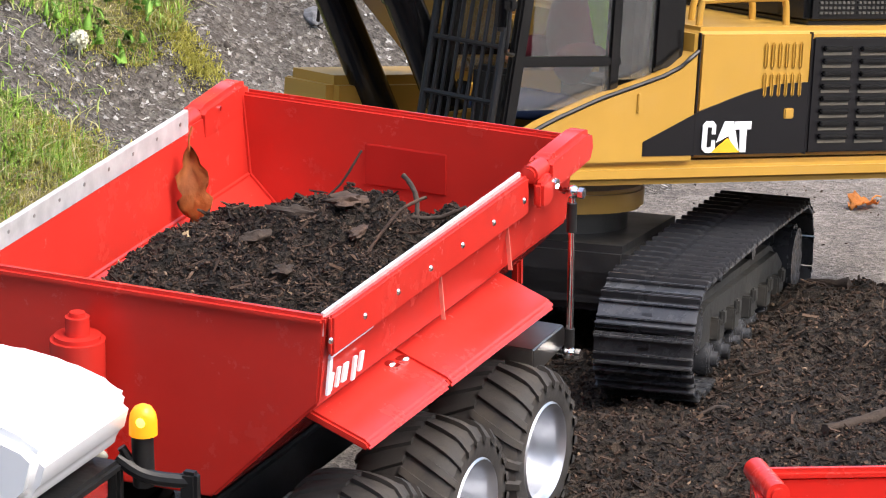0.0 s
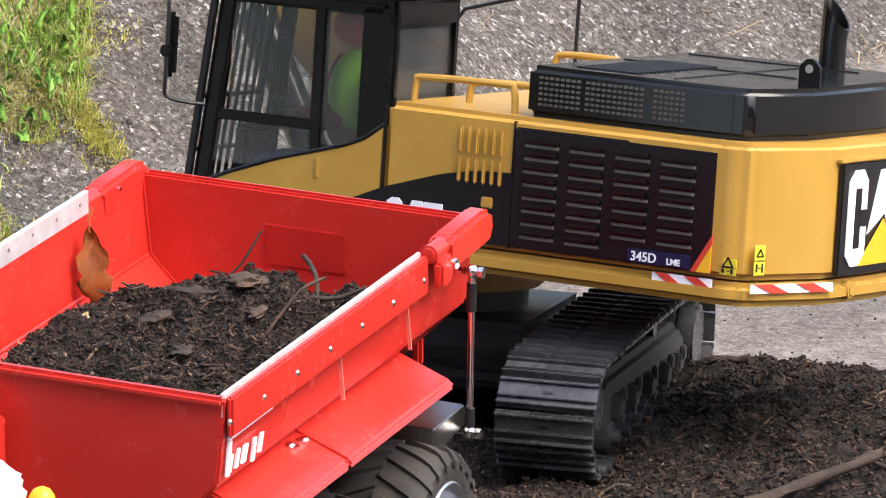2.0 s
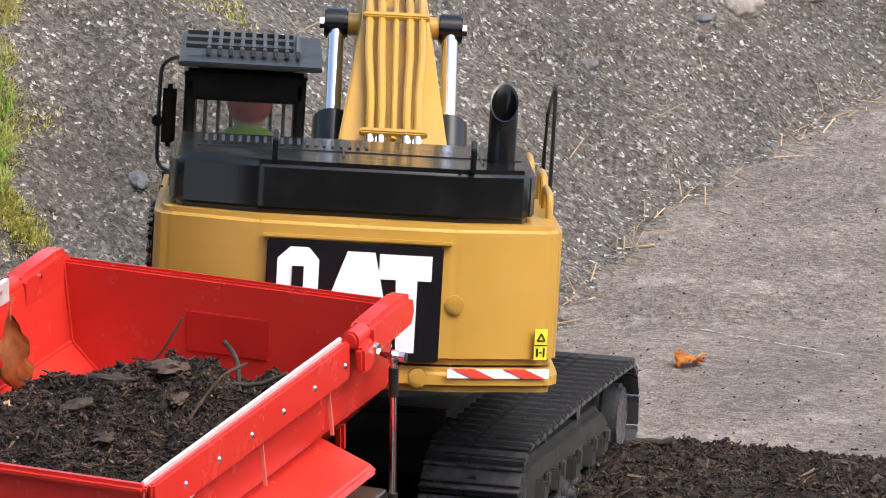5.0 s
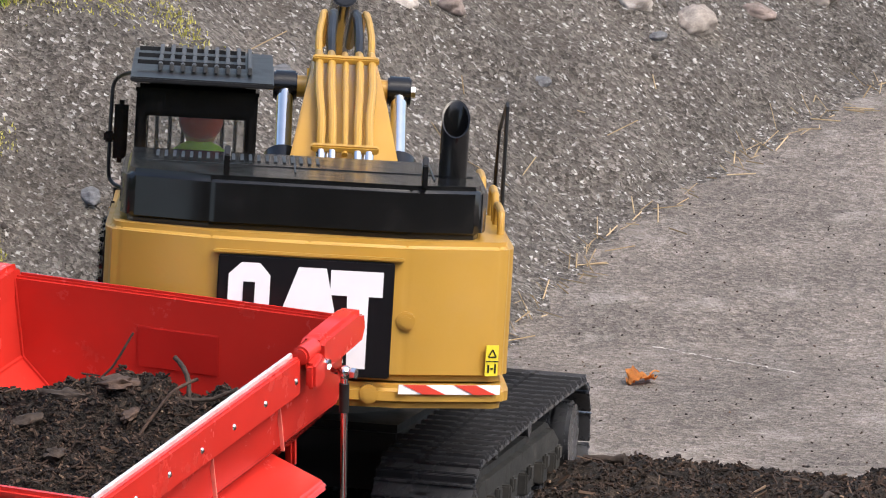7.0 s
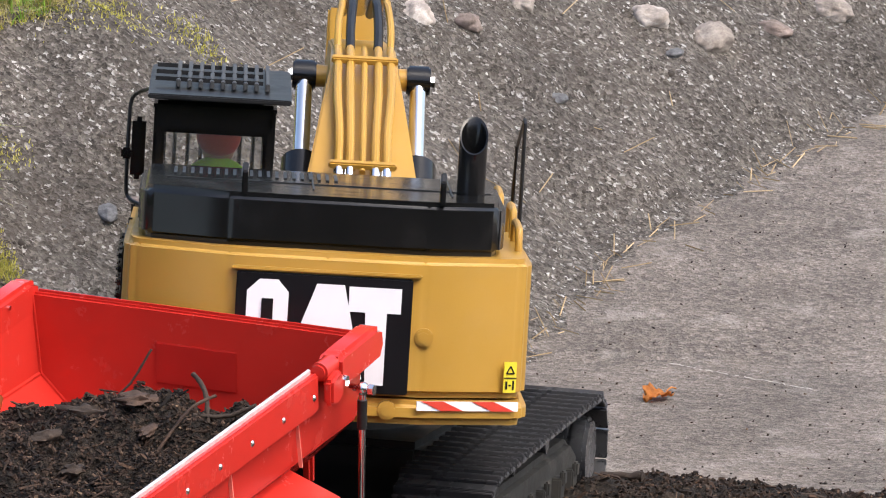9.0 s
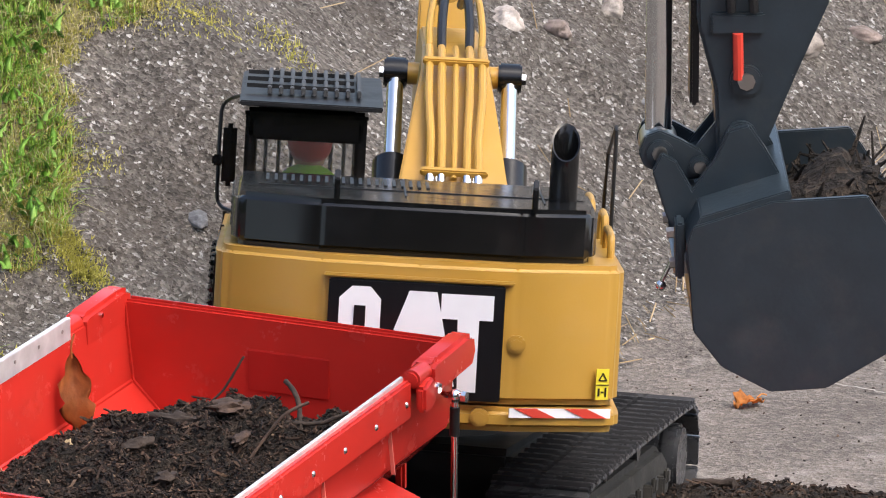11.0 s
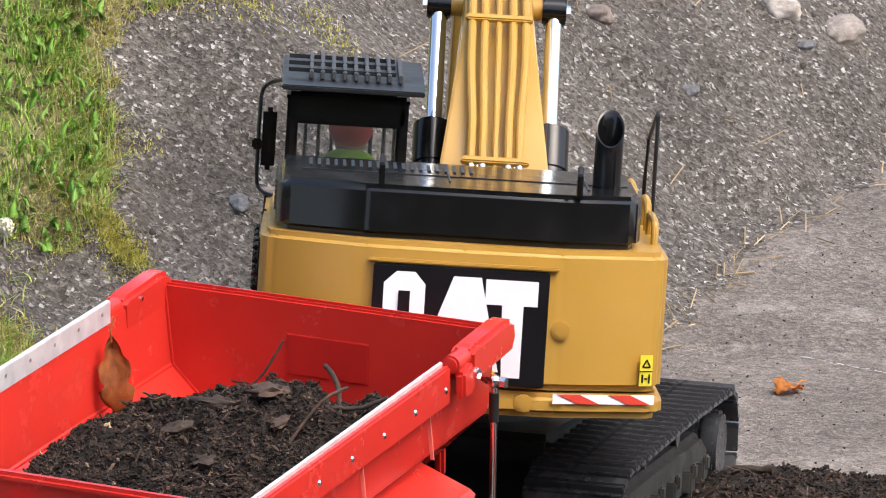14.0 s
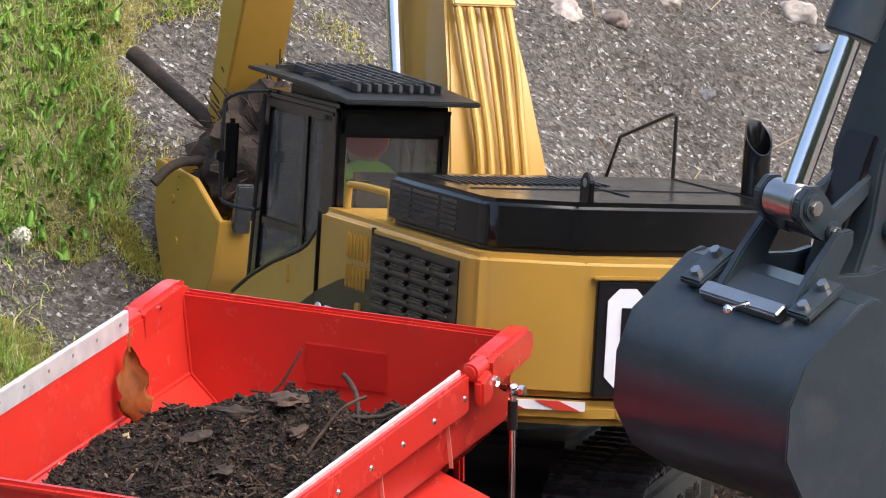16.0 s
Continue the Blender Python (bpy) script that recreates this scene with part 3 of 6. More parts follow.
for _ in range(330):
    y = RNG.uniform(0.38, 0.72)
    x = float(np.interp(y, EDGE_Y, EDGE_X)) - abs(RNG.gauss(0, 0.05)) - 0.012
    clv.append(blade((x, y, gz_full(x, y) + 0.004), RNG.uniform(0.006, 0.014), RNG.uniform(0.0018, 0.0034), RNG.uniform(.6, 1.2) * RNG.choice((-1, 1)), RNG.uniform(0, 6.28), RNG))
scatter("weed_leaves", WEED, clv, "broad green weed leaves among the grass", "weeds", True)
its = []
for _ in range(95):
    k = RNG.random()
    x, y = np.interp(k, [0, .35, .6, 1], [.135, .202, .29, .42]), np.interp(k, [0, .35, .6, 1], [.50, .70, .865, 1.07])
    x, y = float(x) + RNG.gauss(0, .006), float(y) + RNG.gauss(0, .008)
    a, L = RNG.gauss(1.0, 1.1), RNG.uniform(.005, .022)
    p = Vector((x, y, gz_full(x, y) + RNG.uniform(.0005, .003)))
    q = Vector((x + math.cos(a) * L, y + math.sin(a) * L * 1.3, gz_full(x + math.cos(a) * L, y + math.sin(a) * L * 1.3) + RNG.uniform(.0005, .006)))
    w = RNG.uniform(.0002, .0005)
    v = [tuple(r + Vector(o)) for r in (p, q) for o in ((w, -w, 0), (-w, w, 0), (0, 0, w), (0, 0, -w))]
    its.append((v, [[0, 2, 6, 4], [2, 1, 5, 6], [1, 3, 7, 5], [3, 0, 4, 7]]))
for _ in range(60):
    x, y = RNG.uniform(-.12, .40), RNG.uniform(.62, 1.15)
    if seam_distance(np.array([x]), np.array([y]))[0] < .05:
        continue
    a, L = RNG.uniform(0, 3.14), RNG.uniform(.008, .03)
    p = Vector((x, y, gz_full(x, y) + .002))
    q = p + Vector((math.cos(a) * L, math.sin(a) * L, RNG.uniform(0, .012)))
    w = .0004
    v = [tuple(r + Vector(o)) for r in (p, q) for o in ((w, -w, 0), (-w, w, 0), (0, 0, w), (0, 0, -w))]
    its.append((v, [[0, 2, 6, 4], [2, 1, 5, 6], [1, 3, 7, 5], [3, 0, 4, 7]]))
scatter("dry_straw", STRAW, its, "dry straw stalks gathered along the joint of slab and bank", "straw")
# clover head
bm = B()
for k in range(90):
    d = Vector((RNG.gauss(0, 1), RNG.gauss(0, 1), RNG.gauss(.3, 1))).normalized()
    cyl(bm, (0, 0, 0), d * RNG.uniform(.0045, .0065), .0003, .0009, 5)
cyl(bm, (0, 0, -.02), (0, 0, 0), .0006, n=6)
cv = make("clover_flower", bm, mat("clover_white", (0.62, 0.60, 0.46), 0.8))
cv.matrix_world = Matrix.Translation((-0.248, 0.372, gz_full(-0.248, 0.372) + .012))
tagged(cv, "cream-white clover flower head in the grass", "flower")


def fallen_leaf(name, m, L, Wd, material, curl, label):
    """A lobed dry leaf with thickness and a midrib fold."""
    bm = B()
    n = 14
    rows = []
    for i in range(n + 1):
        t = i / n
        w = Wd * (math.sin(math.pi * min(1, t * .96 + .03)) ** .7) * (1 + .22 * math.sin(t * 21) + .1 * math.sin(t * 47))
        row = []
        for j in range(-3, 4):
            s = j / 3
            row.append(bm.verts.new((s * w, (t - .5) * L, abs(s) * w * .45 + curl * math.sin(t * 5 + s) * .5 + .0012 * math.sin(t * 33 + s * 9))))
        rows.append(row)
    for a, b in zip(rows, rows[1:]):
        for j in range(6):
            bm.faces.new([a[j], a[j + 1], b[j + 1], b[j]])
    g = bmesh.ops.solidify(bm, geom=bm.faces[:], thickness=0.0004)
    tube(bm, arc([(0, L * .45, .0006), (.001, L * .6, .002), (.003, L * .72, .001)]), .0005, 6)
    ob = make(name, bm, material, 60)
    ob.matrix_world = m
    return tagged(ob, label, "leaf")


fallen_leaf("fallen_leaf", pose(0.2105, 0.386, gz(0.21, 0.386) + .002, 0, 0, -35), .022, .0085, LEAF2, .004, "crumpled orange dry leaf lying on the concrete")

# pale scratch across the slab
bm = B()
sp_ = [(0.222 + 0.082 * k / 40 + RNG.gauss(0, .0006), 0.498 - 0.088 * k / 40 + RNG.gauss(0, .0012)) for k in range(41)]
for (xa, ya), (xb, yb) in zip(sp_, sp_[1:]):
    if RNG.random() < .75:
        p, q, w = Vector((xa, ya, gz(xa, ya) + .0011)), Vector((xb, yb, gz(xb, yb) + .0011)), RNG.uniform(.0003, .0009)
        n_ = Vector((p.y - q.y, q.x - p.x, 0)).normalized() * w
        vs_ = [bm.verts.new(p + n_), bm.verts.new(p - n_), bm.verts.new(q - n_), bm.verts.new(q + n_)]
        f_ = bm.faces.new(vs_)
bmesh.ops.solidify(bm, geom=bm.faces[:], thickness=.0004)
part("pale_scratch", bm, mat("chalky_scratch", (0.5, 0.47, 0.43), 0.9, var=0.3, scale=300), ground, "pale scratch line on the concrete")

# ---------- soil heap on the ground ----------
SOIL_FRONT = 0.15


def heap(x, y):
    """Thickness of the soil lying on the slab."""
    edge = 0.128 + 0.015 * np.sin(x * 37) + 0.008 * np.sin(x * 91)
    a = np.clip((edge - y) / 0.05, 0, 1)
    a = a * a * (3 - 2 * a)
    h = 0.010 * a
    h = h + 0.013 * np.exp(-(((x - 0.215) / 0.085) ** 2 + ((y + 0.04) / 0.08) ** 2)) * a
    h = h + 0.014 * np.exp(-(((x - 0.33) / 0.12) ** 2 + ((y + 0.12) / 0.12) ** 2)) * a
    h = h + 0.007 * np.exp(-(((x - 0.19) / 0.05) ** 2 + ((y - 0.085) / 0.03) ** 2))
    return h - 0.004 * (a < 0.02)


def soil_z(x, y):
    return ground_height(x, y) + heap(x, y) + rough(x, y, 0.0075, 0.035, 5.0) + rough(x, y, 0.0036, 0.010, 9.0) - 0.002


sx_, sy_ = np.arange(-0.05, 0.50, 0.0022), np.arange(-0.42, 0.185, 0.0026)
sv, sf = grid_sheet(sx_, sy_, soil_z)
soil_ob = bpy.data.meshes.new("soil_heap")
soil_ob.from_pydata(sv.tolist(), [], sf.tolist())
soil_ob.materials.append(SOIL)
soil_ob.polygons.foreach_set("use_smooth", np.ones(len(sf), bool))
tagged(new("soil_heap", soil_ob), "heap of dark brown crumbly bark mulch on the concrete", "soil", kind="stuff")
its = []
kx, ky = np.array([RNG.uniform(-0.03, 0.46) for _ in range(34000)]), np.array([RNG.uniform(-0.40, 0.155) for _ in range(34000)])
kz = soil_z(kx, ky)
hh = heap(kx, ky)
for x, y, z, h in zip(kx, ky, kz, hh):
    if h < 0.002 and RNG.random() < .8:
        continue
    L = RNG.uniform(.0005, .0019) * (4.0 if RNG.random() < .08 else 1)
    its.append(chip((x, y, z + .0004), L, RNG.uniform(.0004, .0011), RNG.uniform(.0004, .0010), RNG))
scatter("soil_chips", CHIP, its, "loose bark splinters and crumbs on the soil heap", "bark mulch")


def stick_piece(name, pts, r, material, label, category="stick"):
    bm = B()
    P = arc(pts, 6)
    tube(bm, P, r, 9)
    for v in bm.verts:
        v.co += Vector((noise.noise(v.co * 300), noise.noise(v.co * 310 + Vector((5, 0, 0))), noise.noise(v.co * 290 + Vector((0, 5, 0))))) * r * .5
    return tagged(make(name, bm, material, 60), label, category)


def on_soil(x, y, dz=0.003):
    return (x, y, float(soil_z(np.array([x]), np.array([y]))[0]) + dz)


stick_piece("stick", [on_soil(.155, -.235, .004), on_soil(.185, -.215, .008), on_soil(.235, -.18, .012)], .0028, WOOD, "thick brown stick lying on the soil heap")
stick_piece("stick", [on_soil(.163, .098, .004), on_soil(.185, .088, .004)], .0027, WOOD, "short brown stick on the soil heap")
for k in range(26):
    x, y = RNG.uniform(.0, .40), RNG.uniform(-.34, .12)
    a, L = RNG.uniform(0, 3.14), RNG.uniform(.008, .022)
    stick_piece("twig", [on_soil(x, y, .001), on_soil(x + math.cos(a) * L * .5, y + math.sin(a) * L * .5, .003), on_soil(x + math.cos(a) * L, y + math.sin(a) * L, .0015)], RNG.uniform(.0006, .0014), WOOD, "thin dark twig on the soil heap", "twig")

# ---------- red dump trailer ----------
TRAILER = Matrix.Translation((-0.04985, -0.23862, 0.2155)) @ Matrix.Rotation(radians(-23.995), 4, 'Z')
HW, LEN = 0.0888, 0.2745


def build_wheel(parent, x, y, z, side):
    """Wide implement tyre with chevron lugs on a dished silver rim."""
    R, w = 0.0385, 0.048
    s = side
    prof = [(-w / 2, .024), (-w / 2 - .001, .028), (-w / 2, .034), (-w / 2 + .004, .0375), (-w / 4, .0385), (0, .0388), (w / 4, .0385), (w / 2 - .004, .0375), (w / 2, .034), (w / 2 + .001, .028), (w / 2, .024)]
    bm = B()
    n = 48
    rings = []
    for k in range(n):
        a = 2 * math.pi * k / n
        rings.append([bm.verts.new((px_, r_ * math.cos(a), r_ * math.sin(a))) for px_, r_ in prof])
    for k in range(n):
        a, b = rings[k], rings[(k + 1) % n]
        for j in range(len(prof) - 1):
            bm.faces.new([a[j], a[j + 1], b[j + 1], b[j]])
    wheel = part("wheel", bm, RUB, parent, "dusty dark rubber tyre with slanted lugs")
    wheel.location = (x, y, z)
    bm = B()
    for k in range(22):
        for sg in (-1, 1):
            a0 = 2 * math.pi * (k + (0.5 if sg > 0 else 0)) / 22
            va, vb = [], []
            for q in range(7):
                t = q / 6
                xx = sg * (t * w * .54)
                rr = float(np.interp(abs(xx), [0, w / 4, w / 2 - .004, w / 2, w * .56], [.0388, .0385, .0378, .0345, .031]))
                aa = a0 + t * 0.30
                for dr, da, lst in ((.0019, -.045, va), (.0019, .045, vb)):
                    lst.append((bm.verts.new((xx, (rr + dr) * math.cos(aa + da), (rr + dr) * math.sin(aa + da))), bm.verts.new((xx, (rr - .001) * math.cos(aa + da * 1.5), (rr - .001) * math.sin(aa + da * 1.5)))))
            for q in range(6):
                bm.faces.new([va[q][0], va[q + 1][0], vb[q + 1][0], vb[q][0]])
                bm.faces.new([va[q][1], va[q + 1][1], va[q + 1][0], va[q][0]])
                bm.faces.new([vb[q][0], vb[q + 1][0], vb[q + 1][1], vb[q][1]])
            bm.faces.new([va[0][0], vb[0][0], vb[0][1], va[0][1]])
            bm.faces.new([va[6][1], vb[6][1], vb[6][0], va[6][0]])
    bmesh.ops.recalc_face_normals(bm, faces=bm.faces[:])
    part("tread", bm, RUB, wheel)
    bm = B()
    rp = [(w * .50, .0245), (w * .52, .0235), (w * .50, .0222), (w * .42, .0205), (w * .22, .0195), (w * .10, .0150), (w * .12, .0085), (w * .2, .0075), (w * .21, .0)]
    rings = []
    for k in range(40):
        a = 2 * math.pi * k / 40
        rings.append([bm.verts.new((s * px_, r_ * math.cos(a), r_ * math.sin(a))) for px_, r_ in rp])
    for k in range(40):
        a, b = rings[k], rings[(k + 1) % 40]
        for j in range(len(rp) - 1):
            bm.faces.new([a[j], a[j + 1], b[j + 1], b[j]])
    bmesh.ops.remove_doubles(bm, verts=bm.verts[:], dist=1e-6)
    for k in range(8):
        a = 2 * math.pi * k / 8
        cyl(bm, (s * w * .1, .0118 * math.cos(a), .0118 * math.sin(a)), (s * w * .16, .0118 * math.cos(a), .0118 * math.sin(a)), .0011, n=6)
    bmesh.ops.recalc_face_normals(bm, faces=bm.faces[:])
    part("rim", bm, RIM, wheel, "dished silver rim")


def build_trailer():
    tr = thing("dump_trailer", TRAILER, "glossy red plastic dump trailer loaded with dark soil", "trailer")
    # tub: folded sheet with a thickness of 3 mm
    sec = [(-HW, 0), (-HW + .004, -.042), (-.033, -.094), (.033, -.094), (HW - .004, -.042), (HW, 0)]
    inn = [(-HW + .003, 0), (-HW + .007, -.041), (-.0315, -.0905), (.0315, -.0905), (HW - .007, -.041), (HW - .003, 0)]
    bm = B()
    ya, yb = -LEN, 0.0
    rows = {}
    for key, prof, yy in (("oa", sec, ya), ("ob", sec, yb), ("ia", inn, ya + .003), ("ib", inn, yb - .003)):
        rows[key] = [bm.verts.new((x, yy, z)) for x, z in prof]
    oa, ob_, ia, ib = rows["oa"], rows["ob"], rows["ia"], rows["ib"]
    for j in range(5):
        bm.faces.new([oa[j], oa[j + 1], ob_[j + 1], ob_[j]])
        bm.faces.new([ia[j + 1], ia[j], ib[j], ib[j + 1]])
    bm.faces.new(oa[::-1])
    bm.faces.new(ob_)
    bm.faces.new(ia)
    bm.faces.new(ib[::-1])
    bm.faces.new([oa[0], ob_[0], ib[0], ia[0]])
    bm.faces.new([oa[5], ia[5], ib[5], ob_[5]])
    bm.faces.new([oa[0], ia[0], ia[5], oa[5]])
    bm.faces.new([ob_[0], ob_[5], ib[5], ib[0]])
    bmesh.ops.recalc_face_normals(bm, faces=bm.faces[:])
    bmesh.ops.bevel(bm, geom=bm.edges[:], offset=.0012, segments=2, affect='EDGES', clamp_overlap=True)
    tub = part("tub", bm, RED, tr)
    # rims
    bm = B()
    box(bm, (0, -LEN - .0006, -.0022), (2 * HW + .001, .0048, .0052), .0018)
    part("front_rim", bm, RED, tr)
    bm = B()
    box(bm, (0, .0004, -.0025), (2 * HW - .006, .0060, .0070), .0026, seg=3)
    part("tailgate_rim", bm, RED, tr)
    for x in (-.058, -.012, .012, .035, .058):
        part("tailgate_rib", one(box, (x, .003, -.045), (.005, .005, .07), .0015), RED, tr)
    # darker red stands for the backing plate and its shadow showing through
    bm = B()
    box(bm, (.002, -.0034, -.027), (.043, .0012, .0205), .0004)
    part("tailgate_panel", bm, DRED, tr, "darker red panel, backing plate and its shadow painted in")
    for sg in (-1, 1):
        bm = B()
        box(bm, (sg * (HW + .0016), -LEN / 2 - .03, -.0095), (.0032, LEN - .062, .019), .0012)
        rail = part("side_rail", bm, RED, tr)
        for k in range(8):
            y = -.2757 + k * .0348
            bm = B()
            bmesh.ops.create_uvsphere(bm, u_segments=10, v_segments=6, radius=.0017, matrix=Matrix.Translation((sg * (HW + .0030), y, -.0105)) @ Matrix.Diagonal((.7, 1, 1, 1)))
            part("rivet", bm, CHR, rail, "bright round rivet")
        # aluminium strip on the inner lip
        bm = B()
        box(bm, (sg * (HW - (.0024 if sg < 0 else .0020)), -LEN / 2 - .030, .0025 if sg < 0 else -.0046), (.0026 if sg < 0 else .0018, LEN - .062, .0115), .0004)
        strip = part("lip_strip", bm, ALU, tr, "brushed aluminium edge strip with small holes")
        for k in range(9):
            bm = B()
            y = -.07 - k * .0245
            cyl(bm, (sg * (HW - .0033), y, .0035 if sg < 0 else -.004), (sg * (HW - .0039), y, .0035 if sg < 0 else -.004), .0010, n=8)
            part("screw", bm, STEEL, strip)
        # hinge arm at the tailgate
        bm = B()
        prism(bm, [(-.047, -.013), (-.047, .002), (-.043, .0045), (-.004, .0058), (.004, .0035), (.0055, -.005), (.001, -.012), (-.030, -.0135)], 0, sg * (HW - .0042), sg * (HW + .0080), .0042, 4)
        arm = part("hinge_arm", bm, RED, tr, "moulded red hinge arm")
        bm = B()
        cyl(bm, (sg * (HW + .002), -.060, -.0005), (sg * (HW + .002), -.044, -.0005), .0046, n=20, bevel=.0012)
        prism(bm, [(-.060, -.016), (-.060, -.004), (-.050, -.001), (-.046, -.004), (-.046, -.014), (-.052, -.0175)], 0, sg * (HW + .0045), sg * (HW + .0095), .0014)
        part("hinge_barrel", bm, RED, arm)
        bm = B()
        cyl(bm, (sg * (HW - .0052), -.030, .0), (sg * (HW - .004), -.030, .0), .0012, n=10)
        cyl(bm, (sg * (HW + .0078), -.045, -.008), (sg * (HW + .0105), -.045, -.008), .0028, n=6)
        part("bolt", bm, CHR, arm)
        # outward ledge
        for y0, y1 in ((-.264, -.178), (-.177, -.0605)):
            bm = B()
            prism(bm, [(sg * .066, -.0455), (sg * .1035, -.0598), (sg * .1055, -.0628), (sg * .1035, -.0648), (sg * .066, -.0505)], 1, y0, y1, .0012)
            led = part("side_ledge", bm, RED, tr)
            if y0 < -.2:
                for yy in (-.187, -.196):
                    bm = B()
                    bmesh.ops.create_uvsphere(bm, u_segments=12, v_segments=8, radius=.0028, matrix=Matrix.Translation((sg * (.083 + (yy + .19) * .3), yy + .004, -.0512)) @ Matrix.Diagonal((1, 1, .6, 1)))
                    cyl(bm, (sg * .083, yy + .004, -.0537), (sg * .083, yy + .004, -.0510), .0034, n=6)
                    part("ledge_bolt", bm, CHR, led, "bright steel bolt head")
        # seam lines in the side sheet
        for yy in (-.075, -.15):
            bm = B()
            box(bm, (sg * (HW - .0012), yy, -.031), (.0018, .0007, .023), rot=Matrix.Rotation(sg * -.095, 3, 'Y'))
            part("sheet_seam", bm, mat("seam_pale", (0.75, 0.22, 0.17), 0.5), tr)
        # pull rod
        bm = B()
        cyl(bm, (sg * (HW + .0115), -.0295, -.018), (sg * (HW + .0115), -.0319, -.096), .0017, n=12)
        rod = part("pull_rod", bm, CHR, tr, "thin chromed rod")
        for yy, zz in ((-.0295, -.0165), (-.0319, -.0963)):
            bm = B()
            bmesh.ops.create_uvsphere(bm, u_segments=12, v_segments=8, radius=.0034, matrix=Matrix.Translation((sg * (HW + .0115), yy, zz)))
            cyl(bm, (sg * (HW + .005), yy, zz), (sg * (HW + .017), yy, zz), .0016, n=8)
            cyl(bm, (sg * (HW + .0150), yy, zz), (sg * (HW + .0175), yy, zz), .0028, n=6)
            part("ball_joint", bm, CHR, rod)
        bm = B()
        cyl(bm, (sg * (HW + .0115), -.0298, -.022), (sg * (HW + .0115), -.0303, -.036), .0024, n=12)
        part("rod_sleeve", bm, MBLK, rod)
        part("rod_sleeve", one(cyl, (sg * (HW + .0115), -.0315, -.084), (sg * (HW + .0115), -.0318, -.093), .0024, n=12), MBLK, rod)
        bm = B()
        prism(bm, [(-.066, -.084), (-.030, -.083), (-.028, -.087), (-.028, -.094), (-.066, -.098)], 0, sg * .070, sg * (HW + .008), .0008)
        part("rod_bracket", bm, STEEL, tr, "bent steel bracket")
        for y in (-.0755, -.155, -.2345):
            build_wheel(tr, sg * .083, y, -.1305, sg)
    # lettering replaced by plain bars
    for y0, y1, z0, z1 in ((-.270, -.264, -.034, -.0185), (-.268, -.263, -.033, -.0255), (-.261, -.256, -.033, -.025), (-.2545, -.2465, -.033, -.0255), (-.2445, -.239, -.0355, -.0255), (-.2375, -.2315, -.0335, -.0255)):
        bm = B()
        w_ = (y1 - y0) * .5
        prism(bm, [(y0 - .002, z0 - .004), (y0 + w_ - .002, z0 - .004), (y0 + w_ + .001, z1 - .004), (y0 + .001, z1 - .004)], 0, HW - .0016, HW - .0004)
        part("lettering_bar", bm, WDEC, tr, "white lettering bar")
    bm = B()
    prism(bm, [(-.270, -.0215), (-.226, -.0210), (-.2245, -.0195), (-.268, -.0185)], 0, HW - .0012, HW + .0002)
    part("lettering_bar", bm, WDEC, tr, "long white bar over the lettering")
    # hydraulic cover, chassis
    bm = B()
    cyl(bm, (-.027, -LEN - .012, -.10), (-.027, -LEN - .012, -.022), .0125, n=28, bevel=.002)
    cyl(bm, (-.027, -LEN - .012, -.024), (-.027, -LEN - .012, -.0115), .0055, n=20, bevel=.002)
    part("hoist_cover", bm, RED, tr, "red tube over the tipping ram")
    for x in (-.028, .028):
        part("chassis_beam", one(box, (x, -.15, -.108), (.012, .28, .024), .002), MBLK, tr, "matt black chassis beam")
    part("drawbar", one(box, (0, -.30, -.118), (.06, .06, .012), .002), MBLK, tr)
    part("support_plate", one(box, (.05, -.285, -.112), (.045, .04, .010), .002), MBLK, tr)
    for y in (-.0755, -.155, -.2345):
        part("axle", one(cyl, (-.07, y, -.1305), (.07, y, -.1305), .006), MBLK, tr)
    bm = B()
    box(bm, (0, .0, -.105), (.12, .006, .03), .001)
    part("rear_bumper", bm, MBLK, tr)
    return tr


build_trailer()

# soil in the tub
def load_z(x, y):
    h = -.034 + .020 * np.exp(-(((x - .022) / .045) ** 2 + ((y + .095) / .05) ** 2)) + .008 * np.exp(-(((x + .03) / .05) ** 2 + ((y + .16) / .06) ** 2))
    h = h - .045 * np.clip((-.062 - x) / .03, 0, 1) - .07 * np.clip((y + .072) / .045, 0, 1) + .016 * np.clip((-.2 - y) / .08, 0, 1) * np.clip((x + .06) / .08, 0, 1) + .010 * np.clip((x - .045) / .03, 0, 1)
    return h + rough(x, y, .0080, .028, 2.0) + rough(x, y, .0046, .009, 4.0)


def clip_x(z):
    return np.where(z > -.041, .080, np.interp(z, [-.0905, -.041], [.030, .080]))


lx, ly = np.arange(-.0825, .083, .0018), np.arange(-LEN + .0045, -.004, .0022)
lv, lf = grid_sheet(lx, ly, load_z)
keep = np.abs(lv[lf].mean(1)[:, 0]) < clip_x(lv[lf].mean(1)[:, 2]) + .003
me = bpy.data.meshes.new("soil_load")
me.from_pydata(lv.tolist(), [], lf[keep].tolist())
me.materials.append(SOIL)
me.polygons.foreach_set("use_smooth", np.ones(len(me.polygons), bool))
load = tagged(new("soil_load", me), "heaped dark bark mulch in the trailer tub", "soil", kind="stuff")
load.matrix_world = TRAILER
its = []
kx, ky = np.array([RNG.uniform(-.08, .08) for _ in range(18000)]), np.array([RNG.uniform(-LEN + .006, -.02) for _ in range(18000)])
kz = load_z(kx, ky)
